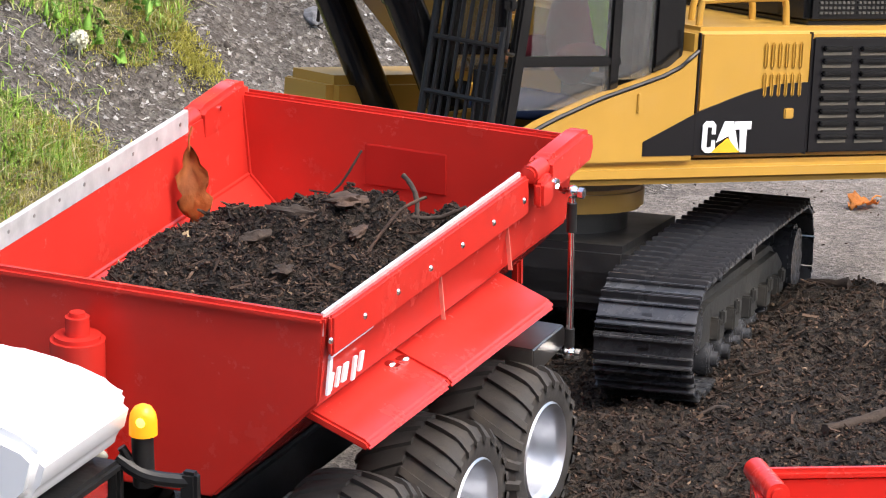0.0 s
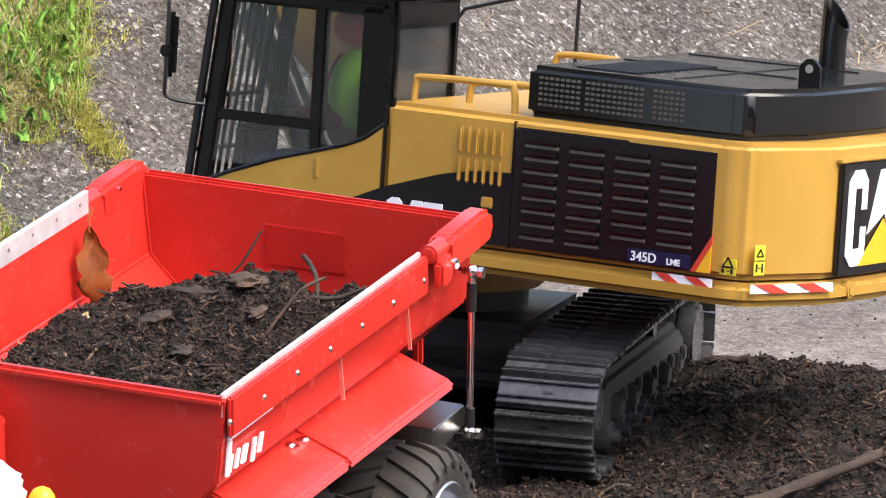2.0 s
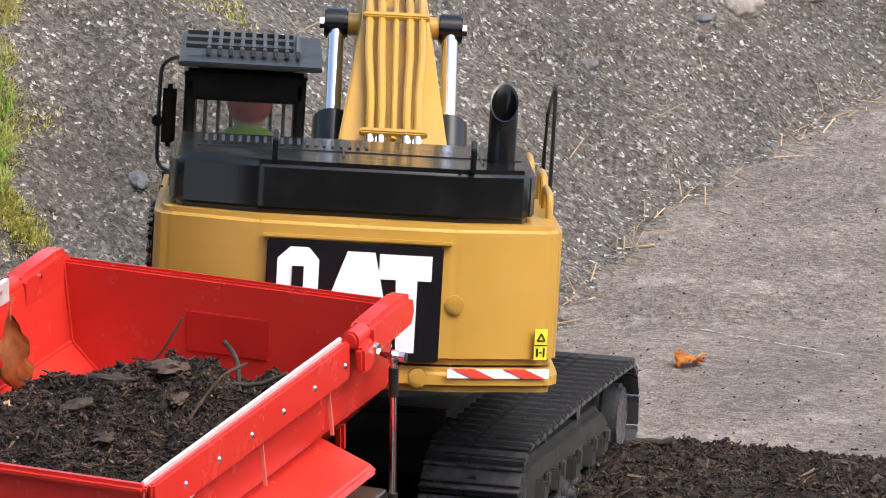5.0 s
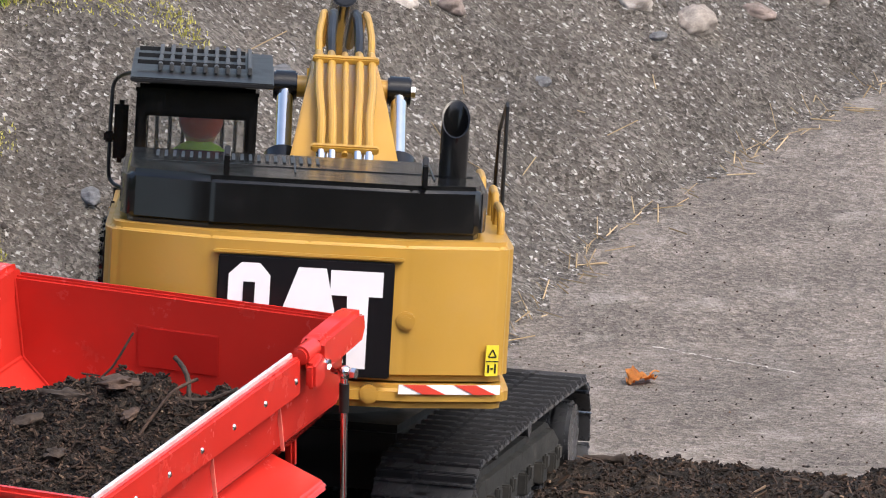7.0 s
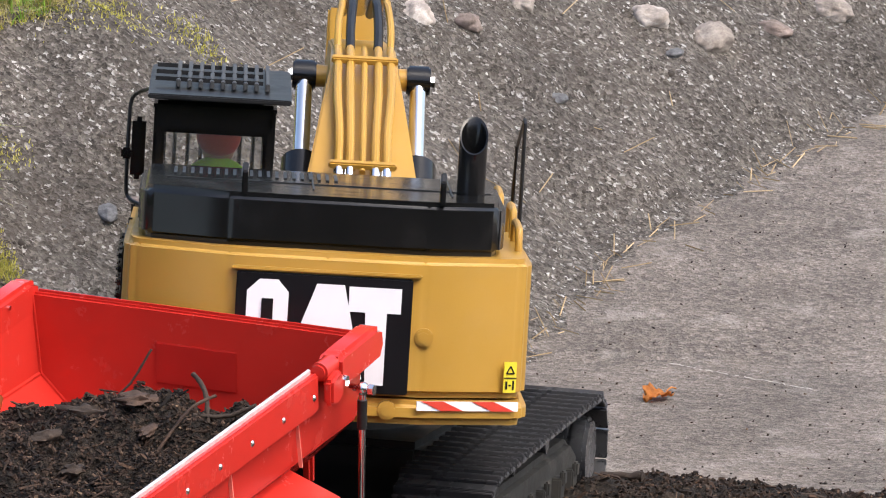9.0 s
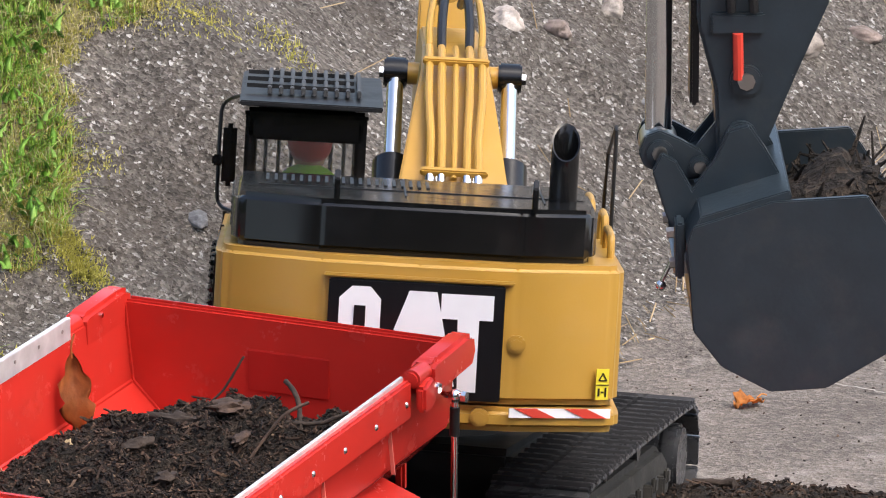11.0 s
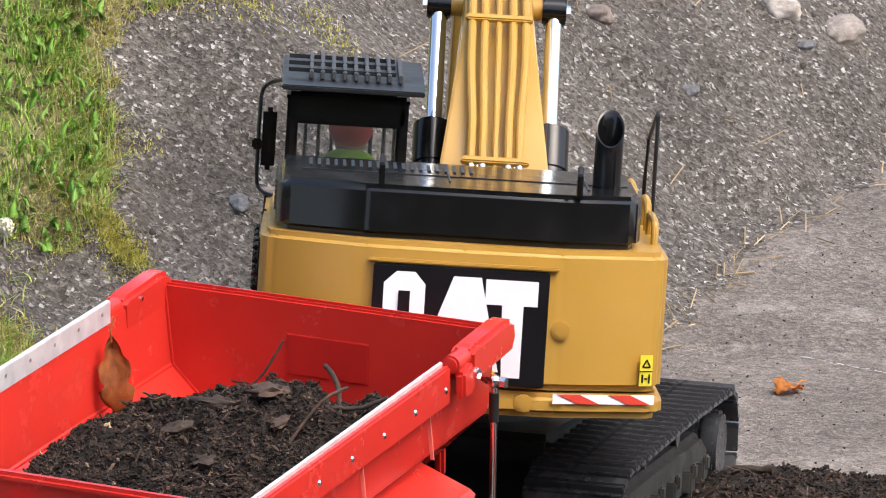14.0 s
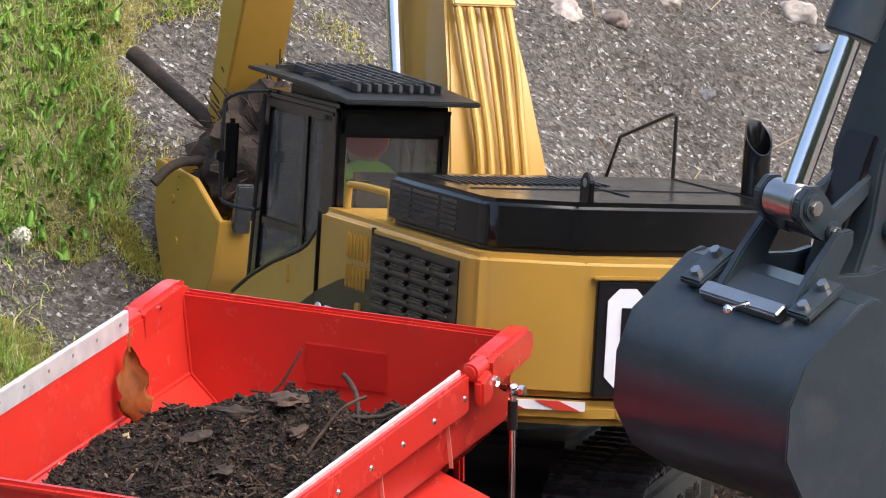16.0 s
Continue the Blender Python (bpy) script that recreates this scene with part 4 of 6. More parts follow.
for x, y, z in zip(kx, ky, kz):
    if abs(x) > clip_x(z) - .001 or z < -.07:
        continue
    L = RNG.uniform(.0004, .0017) * (4.0 if RNG.random() < .08 else 1)
    its.append(chip((x, y, z + .0004), L, RNG.uniform(.0004, .0010), RNG.uniform(.0003, .0009), RNG))
ch = scatter("load_chips", CHIP, its, "loose bark splinters on the soil in the trailer", "bark mulch")
ch.matrix_world = TRAILER


def on_load(x, y, dz):
    return TRAILER @ Vector((x, y, float(load_z(np.array([x]), np.array([y]))[0]) + dz))


def lump(name, p, s, rz, material, label, category):
    bm = B()
    bmesh.ops.create_icosphere(bm, subdivisions=3, radius=1)
    for v in bm.verts:
        v.co *= 1 + .55 * noise.fractal(v.co * 1.6 + Vector(p) * 90, 1, 2, 5)
        v.co = Vector((v.co.x * s[0], v.co.y * s[1], v.co.z * s[2]))
    ob = make(name, bm, material, 60)
    ob.matrix_world = Matrix.Translation(p) @ Matrix.Rotation(rz, 4, 'Z')
    return tagged(ob, label, category)


lump("bark_piece", on_load(-.004, -.112, .003), (.0115, .0040, .0040), -.30, WOOD, "dark rounded piece of wood on the soil load", "wood")
lump("bark_piece", on_load(.018, -.103, .004), (.0095, .006, .003), -.1, BARK, "flat reddish brown bark piece on the soil load", "bark")
lump("bark_piece", on_load(.033, -.122, .003), (.008, .003, .0025), 1.1, BARK, "brown bark splinter on the soil load", "bark")
lump("bark_piece", on_load(-.012, -.138, .002), (.007, .004, .003), .4, WOOD, "dark crumb of bark on the soil load", "bark")
lump("bark_piece", on_load(.012, -.158, .002), (.006, .0042, .003), -.5, WOOD, "dark crumb of bark on the soil load", "bark")
lump("bark_piece", on_load(-.045, -.145, .003), (.0022, .0012, .004), .4, STRAW, "pale wood splinter on the soil load", "wood")
lump("bark_piece", on_load(-.072, -.160, .004), (.0012, .0020, .0045), .4, STRAW, "pale wood splinter on the soil load", "wood")
stick_piece("twig", [on_load(-.082, -.12, .006), on_load(-.070, -.125, .005), on_load(-.060, -.130, .002)], .0019, WOOD, "short dark stick end poking from the soil load", "twig")
stick_piece("twig", [on_load(.052, -.098, .0), on_load(.046, -.088, .011), on_load(.036, -.080, .021)], .0012, WOOD, "thin dark twig leaning on the soil load", "twig")
stick_piece("twig", [on_load(.040, -.128, .0), on_load(.049, -.112, .009), on_load(.057, -.10, .017)], .0008, BARK, "thin brown twig on the soil load", "twig")
stick_piece("twig", [on_load(-.004, -.085, -.002), on_load(.004, -.080, .010), on_load(.012, -.074, .021)], .0006, WOOD, "thin upright twig in the soil load", "twig")
stick_piece("twig", [on_load(.045, -.10, .003), on_load(.058, -.092, .006), on_load(.072, -.088, .009)], .0011, WOOD, "dark twig resting against the tub wall", "twig")
fl = fallen_leaf("dry_leaf", TRAILER @ Matrix.Translation((-.0735, -.078, -.026)) @ Matrix.Rotation(radians(20), 4, 'Z') @ Matrix.Rotation(radians(-8), 4, 'Y') @ Matrix.Rotation(radians(84), 4, 'X'), .044, .0074, LEAF, .006, "curled brown dry leaf standing against the red tub wall")

# ---------- white tractor ----------
def build_tractor():
    tk = thing("tractor", TRAILER, "white-roofed model tractor coupled to the red trailer", "tractor")
    bm = B()
    prism(bm, [(-.064, -.026), (-.066, -.010), (-.060, .002), (-.03, .0105), (0, .0130), (.026, .0100), (.048, .0035), (.0555, -.0025), (.051, -.020), (.042, -.0285), (0, -.034), (-.046, -.0285)], 1, -.475, -.39, .005, 3)
    part("cab_roof", bm, WHT, tk, "glossy white cab roof")
    bm = B()
    box(bm, (0, -.43, -.0345), (.10, .075, .006), .002)
    for x in (-.05, .044):
        box(bm, (x, -.388, -.075), (.006, .006, .08), .0015)
        box(bm, (x, -.465, -.075), (.006, .006, .08), .0015)
    box(bm, (0, -.388, -.115), (.10, .006, .006), .0015)
    part("cab_frame", bm, MBLK, tk, "matt black cab frame")
    for x in (-.003,):
        bm = B()
        box(bm, (x, -.3895, -.075), (.088, .0015, .074))
        part("rear_window", bm, GLS, tk, "clear rear window")
    for x in (.015, .034):
        bm = B()
        bmesh.ops.create_uvsphere(bm, u_segments=18, v_segments=10, radius=.0058, matrix=Matrix.Translation((x, -.3865, -.034)) @ Matrix.Diagonal((1, .5, .5, 1)))
        part("work_lamp", bm, mat("lamp_lens", (0.45, 0.45, 0.36), 0.15), tk, "oval clear work lamp")
    bm = B()
    tube(bm, arc([(.045, -.388, -.033), (.058, -.386, -.040), (.075, -.380, -.042)]), .0032, 10)
    box(bm, (.0755, -.38, -.044), (.008, .006, .014), .0015)
    tube(bm, arc([(.047, -.388, -.028), (.052, -.386, -.036), (.058, -.384, -.041)]), .002, 8)
    part("beacon_bracket", bm, MBLK, tk)
    bm = B()
    cyl(bm, (.055, -.383, -.046), (.0545, -.383, -.0225), .0048, n=20, bevel=.0006)
    beacon = part("beacon", bm, MBLK, tk, "orange flashing beacon on a black socket")
    bm = B()
    prof = [(.0062, 0), (.0061, .006), (.0055, .0095), (.0038, .0122), (.0015, .0134), (0, .0136)]
    rings = [[bm.verts.new((r * math.cos(a * math.pi / 10), r * math.sin(a * math.pi / 10), z)) for a in range(20)] for r, z in prof[:-1]]
    for a, b in zip(rings, rings[1:]):
        for j in range(20):
            bm.faces.new([a[j], a[(j + 1) % 20], b[(j + 1) % 20], b[j]])
    tip = bm.verts.new((0, 0, .0136))
    for j in range(20):
        bm.faces.new([rings[-1][j], rings[-1][(j + 1) % 20], tip])
    bm.faces.new(rings[0][::-1])
    for v in bm.verts:
        v.co += Vector((.055, -.383, -.0225))
    part("beacon_lens", bm, AMBER, beacon, "lit amber lens")
    bm = B()
    bmesh.ops.create_uvsphere(bm, u_segments=10, v_segments=8, radius=.0022, matrix=Matrix.Translation((.0565, -.3886, -.0155)) @ Matrix.Diagonal((1, .4, 1, 1)))
    part("beacon_bulb", bm, BULB, beacon)
    bm = B()
    box(bm, (0, -.47, -.125), (.085, .16, .03), .006)
    part("body", bm, MBLK, tk, "dark tractor body")
    bm = B()
    box(bm, (.062, -.415, -.118), (.035, .07, .006), .002)
    part("rear_fender", bm, MBLK, tk)
    for sg in (-1, 1):
        build_wheel(tk, sg * .066, -.445, -.1305, sg)
    return tk


build_tractor()

# ---------- second red tub, lower edge of the view ----------
def build_red_tub():
    m = Matrix.Translation((0.107, -0.5, 0.1325)) @ Matrix.Rotation(radians(3), 4, 'Z')
    tb = thing("dump_trailer", m, "second red plastic dump trailer standing on the soil", "trailer")
    for a, s in (((.095, .0, -.045), (.19, .004, .088)), ((.095, -.25, -.045), (.19, .004, .088)), ((.002, -.125, -.045), (.004, .246, .088)), ((.188, -.125, -.045), (.004, .246, .088)), ((.095, -.125, -.086), (.184, .246, .004))):
        part("tub_wall", one(box, a, s, .001), RED, tb)
    bm = B()
    box(bm, (.098, 0, .0), (.188, .006, .006), .002)
    part("rim", bm, RED, tb)
    bm = B()
    cyl(bm, (.002, .006, .001), (.010, -.03, .001), .0055, n=20, bevel=.002)
    part("corner_arm", bm, RED, tb, "rounded red corner arm")


build_red_tub()

# ---------- yellow excavator ----------
EXC = Matrix.Rotation(-0.209, 4, 'X') @ Matrix.Rotation(0.0618, 4, 'Y')
exc = thing("excavator", EXC, "yellow and black tracked model excavator on the soil", "excavator")


def build_undercarriage():
    yaw = Matrix.Translation((.0005, 0, 0)) @ Matrix.Rotation(radians(-12), 4, 'Z')
    bm = B()
    box(bm, (0, 0, .062), (.15, .16, .030), .004)
    car = part("car_body", bm, MBLK, exc, "black undercarriage frame")
    car.matrix_local = yaw
    for y in (-.06, .06):
        part("cross_beam", one(box, (0, y, .055), (.17, .04, .024), .004), MBLK, car)
    part("ring_support", one(cyl, (0, 0, .07), (0, 0, .094), .058, n=40, bevel=.002), MBLK, car)
    bm = B()
    cyl(bm, (0, 0, .088), (0, 0, .100), .066, n=48, bevel=.002)
    part("slew_ring", bm, YEL, car)
    bm = B()
    for k in range(5):
        cyl(bm, (-.02 + k * .009, -.05, .085), (-.02 + k * .009, -.062, .088), .003, n=10)
    part("hydraulic_fittings", bm, STEEL, car)
    # shared shoe
    bm = B()
    w, p = .050, .0163
    box(bm, (0, 0, 0), (w, p, .0022), .0004)
    for yy, hh_ in ((-.0068, .0062), (-.0022, .0034), (.0066, .0030)):
        box(bm, (0, yy, .0016), (w, .0014, hh_), .0004)
    box(bm, (0, 0, -.0025), (.020, p * .8, .004), .0005)
    shoe_ob = make("track_shoe", bm, TRK)
    shoe_me = shoe_ob.data
    bpy.data.objects.remove(shoe_ob)
    bm = B()
    box(bm, (.0, .0010, .0008), (.0062, .0026, .0010), .0006)
    hole_ob = make("shoe_slot", bm, DECAL)
    hole_me = hole_ob.data
    bpy.data.objects.remove(hole_ob)
    for sg in (-1, 1):
        x0 = sg * .105
        # frame with rollers
        bm = B()
        prism(bm, [(-.125, .030), (-.135, .047), (-.11, .059), (.11, .062), (.135, .052), (.125, .030)], 0, x0 - .017, x0 + .017, .004)
        fr = part("track_frame", bm, TRKF, exc, "dusty black track frame")
        fr.matrix_local = yaw
        for y in (-.10, -.066, -.033, 0, .033, .066, .10):
            bm = B()
            cyl(bm, (x0 - .020, y, .027), (x0 + .020, y, .027), .0085, n=20, bevel=.001)
            cyl(bm, (x0 + sg * .018, y, .027), (x0 + sg * .0235, y, .027), .004, n=12)
            part("bottom_roller", bm, TRK, fr)
        for y in (-.05, .05):
            bm = B()
            cyl(bm, (x0 - .014, y, .066), (x0 + .014, y, .066), .006, n=16)
            part("carrier_roller", bm, TRK, fr)
        bm = B()
        cyl(bm, (x0 - .012, -.145, .0445), (x0 + .012, -.145, .0445), .0245, n=36, bevel=.002)
        cyl(bm, (x0 + sg * .012, -.145, .047), (x0 + sg * .020, -.145, .047), .012, n=20)
        part("idler_wheel", bm, TRK, fr)
        bm = B()
        cyl(bm, (x0 - .010, .155, .0475), (x0 + .010, .155, .0475), .025, n=36, bevel=.001)
        cyl(bm, (x0 + sg * .010, .155, .049), (x0 + sg * .021, .155, .049), .020, n=28, bevel=.002)
        for k in range(22):
            a = 2 * math.pi * k / 22
            box(bm, (x0, .155 + .0275 * math.cos(a), .049 + .0275 * math.sin(a)), (.016, .004, .004), rot=Matrix.Rotation(a, 3, 'X'))
        part("drive_sprocket", bm, TRK, fr)
        for y in (-.085, -.04, .01, .06, .10):
            bm = B()
            box(bm, (x0 + sg * .019, y, .041), (.006, .014, .012), .001)
            box(bm, (x0 + sg * .022, y, .047), (.003, .008, .008), .001)
            part("guide_guard", bm, TRKF, fr)
        # chain of shoes
        path = []
        R = .0325
        for k in range(400):
            path.append((-.145 + .30 * k / 400, .0165 + .0))
        for k in range(200):
            a = -math.pi / 2 + math.pi * k / 200
            path.append((.155 + R * math.cos(a), .0475 + (R - .0015) * math.sin(a)))
        for k in range(400):
            t = k / 400
            path.append((.155 - .30 * t, .0785 - .0075 * t ** 1.6))
        for k in range(200):
            a = math.pi / 2 + math.pi * k / 200
            path.append((-.145 + R * 1.25 * math.cos(a), .0438 + .0273 * math.sin(a)))
        path = np.array(path + [path[0]])
        cum = np.r_[0, np.cumsum(np.hypot(*np.diff(path, axis=0).T))]
        N = int(cum[-1] / .0167)
        for k in range(N):
            s0 = cum[-1] * k / N
            y, z = np.interp(s0, cum, path[:, 0]), np.interp(s0, cum, path[:, 1])
            y2, z2 = np.interp((s0 + .003) % cum[-1], cum, path[:, 0]), np.interp((s0 + .003) % cum[-1], cum, path[:, 1])
            a = math.atan2(z2 - z, y2 - y)
            m = Matrix.Translation((x0, y, z)) @ Matrix.Rotation(a + math.pi, 4, 'X')
            so = new("track_shoe", shoe_me)
            so.parent, so.matrix_local = fr, m
            if sg > 0:
                ho = new("shoe_slot", hole_me)
                ho.parent, ho.matrix_local = fr, m


build_undercarriage()


def build_house():
    """Upper works that swing on the ring; origin on the swing axis."""
    bm = B()
    plan = [(-.0975, -.034), (-.0990, -.229), (-.0975, -.2410), (-.0930, -.2470), (-.048, -.2655), (0, -.2680), (.048, -.2655), (.0948, -.2470), (.0993, -.2410), (.1003, -.229), (.099, -.10), (.060, -.10), (.060, -.034)]
    prism(bm, plan, 2, .1205, .1885, .0035, 3)
    house = part("house", bm, YEL, exc, "yellow painted upper body")
    bm = B()
    low = [(-.098, .088), (-.0995, -.229), (-.0982, -.2425), (-.0938, -.2485), (-.048, -.267), (0, -.2695), (.048, -.267), (.0960, -.2485), (.1005, -.2425), (.1015, -.229), (.099, .088)]
    prism(bm, low, 2, .1075, .1195, .004, 3)
    part("deck_frame", bm, YEL, house)
    bm = B()
    box(bm, (.074, -.0565, .152), (.046, .083, .064), .005)
    part("tool_box", bm, YEL, house)
    part("front_deck_box", one(box, (.074, .037, .133), (.046, .102, .028), .005), YEL, house)
    bm = B()
    box(bm, (-.02, -.085, .150), (.09, .05, .07), .004)
    part("engine_bay", bm, YEL, house)
    # counterweight panel and bolt recesses
    bm = B()
    box(bm, (-.0008, -.2678, .150), (.0850, .003, .0560), .0006)
    part("rear_plate", bm, DECAL, house, "black plate with emblem")
    bm = B()
    for x0_, x1_, z0_, z1_ in ((-.046, .046, .1785, .1805),):
        box(bm, ((x0_ + x1_) / 2, -.2675, (z0_ + z1_) / 2), (x1_ - x0_, .0035, z1_ - z0_), .0006)
    part("plate_rib", bm, YEL, house)
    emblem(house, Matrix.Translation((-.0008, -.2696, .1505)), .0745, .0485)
    for x, z in ((-.0258, .1140), (.0323, .1140), (.0482, .150)):
        bm = B()
        y = -.2665 - (.0008 if abs(x) < .045 else -.0014)
        cyl(bm, (x, y + .004, z), (x, y - .0015, z), .0047, n=24, bevel=.0006)
        part("bolt_cap", bm, YEL, house, "round yellow bolt cap")
        bm = B()
        cyl(bm, (x, y + .004, z), (x, y - .0021, z), .0030, n=6)
        part("bolt_head", bm, YEL, house)
    def rear(x):
        s = 1 if x > 0 else -1
        if abs(x) > .047:
            return Matrix.Translation((x, -.2675 + (abs(x) - .048) * .39, 0)) @ Matrix.Rotation(math.atan(.39) * s, 4, 'Z')
        return Matrix.Translation((x, -.2695, 0))
    for s in (-1, 1):
        warning_sticker(house, rear(s * .0915) @ Matrix.Translation((0, -.0004, .1315)), .0066, .0150)
        stripes(house, rear(s * .0712) @ Matrix.Translation((0, -.0008, .1172)), .0535, .0046, 2)
    stripes(house, Matrix.Translation((-.0984, -.212, .1178)) @ Matrix.Rotation(-math.pi / 2, 4, 'Z'), .034, .0042, 2)
    L = Matrix.Translation((-.0975, 0, 0)) @ Matrix.Rotation(-math.pi / 2, 4, 'Z')
    # in L: x runs rearward (y = -x), normal faces outward
    warning_sticker(house, L @ Matrix.Translation((.2372, -.0005, .127)) @ Matrix.Rotation(.0, 4, 'Z'), .009, .008)
    # side decal with emblem
    bm = B()
    xs_ = np.linspace(.0, .1105, 16)
    top = [(float(a), float(np.interp(a, [0, .036, .07, .0905, .1105], [.1300, .1450, .1552, .1590, .1598]))) for a in xs_]
    prism(bm, top[::-1] + [(.0, .1226), (.1105, .1226)], 1, -.0012, .0008)
    dc = part("side_decal", bm, DECAL, house, "black side decal")
    dc.matrix_local = L
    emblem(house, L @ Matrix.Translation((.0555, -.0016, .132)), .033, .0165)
    for a in (.111, .0345):
        part("panel_gap", one(box, (a, -.0003, .154), (.0009, .002, .064)), DECAL, house).matrix_local = L
    bm = B()
    for k in range(6):
        x = .0800 + k * .0048
        for z0_, z1_ in ((.1665, .1815), (.1515, .1655)):
            part("vent_slot", one(box, (x, -.0012, (z0_ + z1_) / 2), (.0022, .0024, z1_ - z0_ - .0012), .0009), YEL, house).matrix_local = L
    bm.free()
    part("door_lock", one(box, (.0975, -.0012, .1435), (.0065, .0025, .0055), .0006), YEL, house).matrix_local = L
    # side vent panel with louvres
    bm = B()
    box(bm, (.170, -.0006, .1530), (.1165, .0026, .0606), .0008)
    pn = part("vent_panel", bm, DECAL, house, "black louvred side panel")
    pn.matrix_local = L
    bm = B()
    for c in range(4):
        for r in range(8):
            x, z = .128 + c * .0262, .1775 - r * .0066 - .0003 * c
            if c >= 2 and r == 7:
                continue
            part("louvre", one(box, (x, -.0030, z), (.0205, .0036, .0026), .0009), BLK, house, "glossy black louvre").matrix_local = L
    bm.free()
    bm = B()
    for c in range(4):
        for r in range(8):
            x, z = .128 + c * .0262, .1775 - r * .0066 - .0003 * c - .0028
            if c >= 2 and r == 7:
                continue
            box(bm, (x, -.0022, z), (.0195, .0006, .0016))
    lg = part("louvre_backing", bm, mat("gap_brown", (0.15, 0.13, 0.10), 0.6), house)
    lg.matrix_local = L
    bm = B()
    box(bm, (.199, -.0022, .1268), (.036, .0012, .0070), .0003)
    md = part("model_plate", bm, mat("dark_blue_decal", (0.012, 0.010, 0.045), 0.35), house)
    md.matrix_local = L
    for body_, x_, sz in (("345D", .1905, .0066), ("LME", .2075, .0044)):
        cu = bpy.data.curves.new("model_text", 'FONT')
        cu.body, cu.size, cu.align_x, cu.extrude, cu.offset = body_, sz, 'CENTER', .0002, .0001
        to = bpy.data.objects.new("model_text", cu)
        scene.collection.objects.link(to)
        dep = bpy.context.evaluated_depsgraph_get()
        tm = bpy.data.meshes.new_from_object(to.evaluated_get(dep))
        bpy.data.objects.remove(to)
        tm.materials.clear()
        tm.materials.append(WDEC)
        tob = new("model_text", tm)
        tob.parent = house
        tob.matrix_local = L @ Matrix.Translation((x_, -.0031, .1245)) @ Matrix.Rotation(math.pi / 2, 4, 'X')
        tagged(tob, "white model lettering")
    bm = B()
    prism(bm, [(.217, .1228), (.2283, .1228), (.2283, .142)], 1, -.0027, -.0018)
    t1 = part("corner_flash", bm, RDEC, house)
    t1.matrix_local = L
    bm = B()
    prism(bm, [(.2205, .1229), (.2284, .1229), (.2284, .1365)], 1, -.0032, -.0026)
    t2 = part("corner_flash", bm, YDEC, house)
    t2.matrix_local = L
    # engine hood
    bm = B()
    hp_ = [(-.0922, -.112), (-.0922, -.229), (-.0885, -.2395), (-.0495, -.2545), (.0485, -.2545), (.0825, -.2420), (.0858, -.229), (.0858, -.112)]
    prism(bm, hp_, 2, .1885, .2145, .0035, 3)
    hood = part("engine_hood", bm, BLK, house, "glossy black engine hood")
    bm = B()
    for k in range(20):
        box(bm, (-.076 + k * .0042, -.150, .2147), (.0016, .036, .0010))
    box(bm, (-.008, -.17, .2146), (.0008, .10, .0010))
    box(bm, (.060, -.17, .2146), (.0008, .10, .0010))
    box(bm, (.0, -.19, .2145), (.16, .0008, .0010))
    part("hood_grille", bm, MBLK, house)
    bm = B()
    for g, (a0_, cN) in enumerate(((.121, 8), (.148, 11), (.187, 6))):
        for c in range(cN):
            for r in range(6):
                box(bm, (a0_ + c * .0031, .0050, .2088 - r * .0027), (.0019, .0012, .0013))
    hg = part("hood_mesh", bm, mat("mesh_dust", (0.07, 0.065, 0.055), 0.7), house)
    hg.matrix_local = L
    for x in (-.0418, .0542):
        bm = B()
        prism(bm, [(-.2515, .213), (-.2515, .2245), (-.2475, .2285), (-.2435, .2285), (-.2395, .2245), (-.2395, .213)], 0, x - .0014, x + .0014, .0006)
        lug = part("lifting_lug", bm, BLK, house, "black lifting lug")
        bm = B()
        cyl(bm, (x - .0016, -.2455, .2235), (x + .0016, -.2455, .2235), .0022, n=14)
        part("lug_hole", bm, mat("pale_hole", (0.25, 0.24, 0.22), 0.8), house)
    # exhaust with slanted mouth
    bm = B()
    rings = []
    for r_, z_, sl, dy in ((.0070, .212, 0, 0), (.0070, .229, 0, 0), (.0070, .2390, 1.0, -.0005), (.0070, .2440, 1.5, -.0010), (.0062, .2435, 1.5, -.0010), (.0061, .2380, 1.0, -.0005), (.0061, .222, 0, 0)):
        ring = []
        for k in range(28):
            a = 2 * math.pi * k / 28
            ring.append(bm.verts.new((.0695 + r_ * math.cos(a), -.199 + dy + r_ * math.sin(a), z_ + sl * r_ * math.sin(a) * .85)))
        rings.append(ring)
    for a, b in zip(rings, rings[1:]):
        for k in range(28):
            bm.faces.new([a[k], a[(k + 1) % 28], b[(k + 1) % 28], b[k]])
    bm.faces.new(rings[-1])
    bmesh.ops.recalc_face_normals(bm, faces=bm.faces[:])
    part("exhaust_pipe", bm, BLK, house, "glossy black exhaust stack with slanted open mouth")
    # handrails
    for pts in ([(-.086, -.043, .187), (-.086, -.044, .199), (-.086, -.049, .2015), (-.086, -.095, .2025), (-.086, -.1015, .2005), (-.086, -.103, .187)],
                [(-.060, -.060, .187), (-.060, -.061, .197), (-.060, -.066, .1995), (-.060, -.095, .2005), (-.060, -.101, .198), (-.060, -.102, .187)],
                [(.0945, -.15, .187), (.0945, -.152, .196), (.0945, -.158, .199), (.0945, -.195, .199), (.0945, -.201, .196), (.0945, -.203, .187)],
                [(.0945, -.09, .186), (.0945, -.092, .198), (.0945, -.098, .202), (.0945, -.125, .202), (.0945, -.131, .199), (.0945, -.133, .186)],
                [(.0905, -.02, .182), (.0905, -.022, .200), (.0905, -.028, .204), (.0905, -.06, .204), (.0905, -.068, .200), (.0905, -.07, .182)]):
        bm = B()
        tube(bm, arc(pts, 4), .0019, 10)
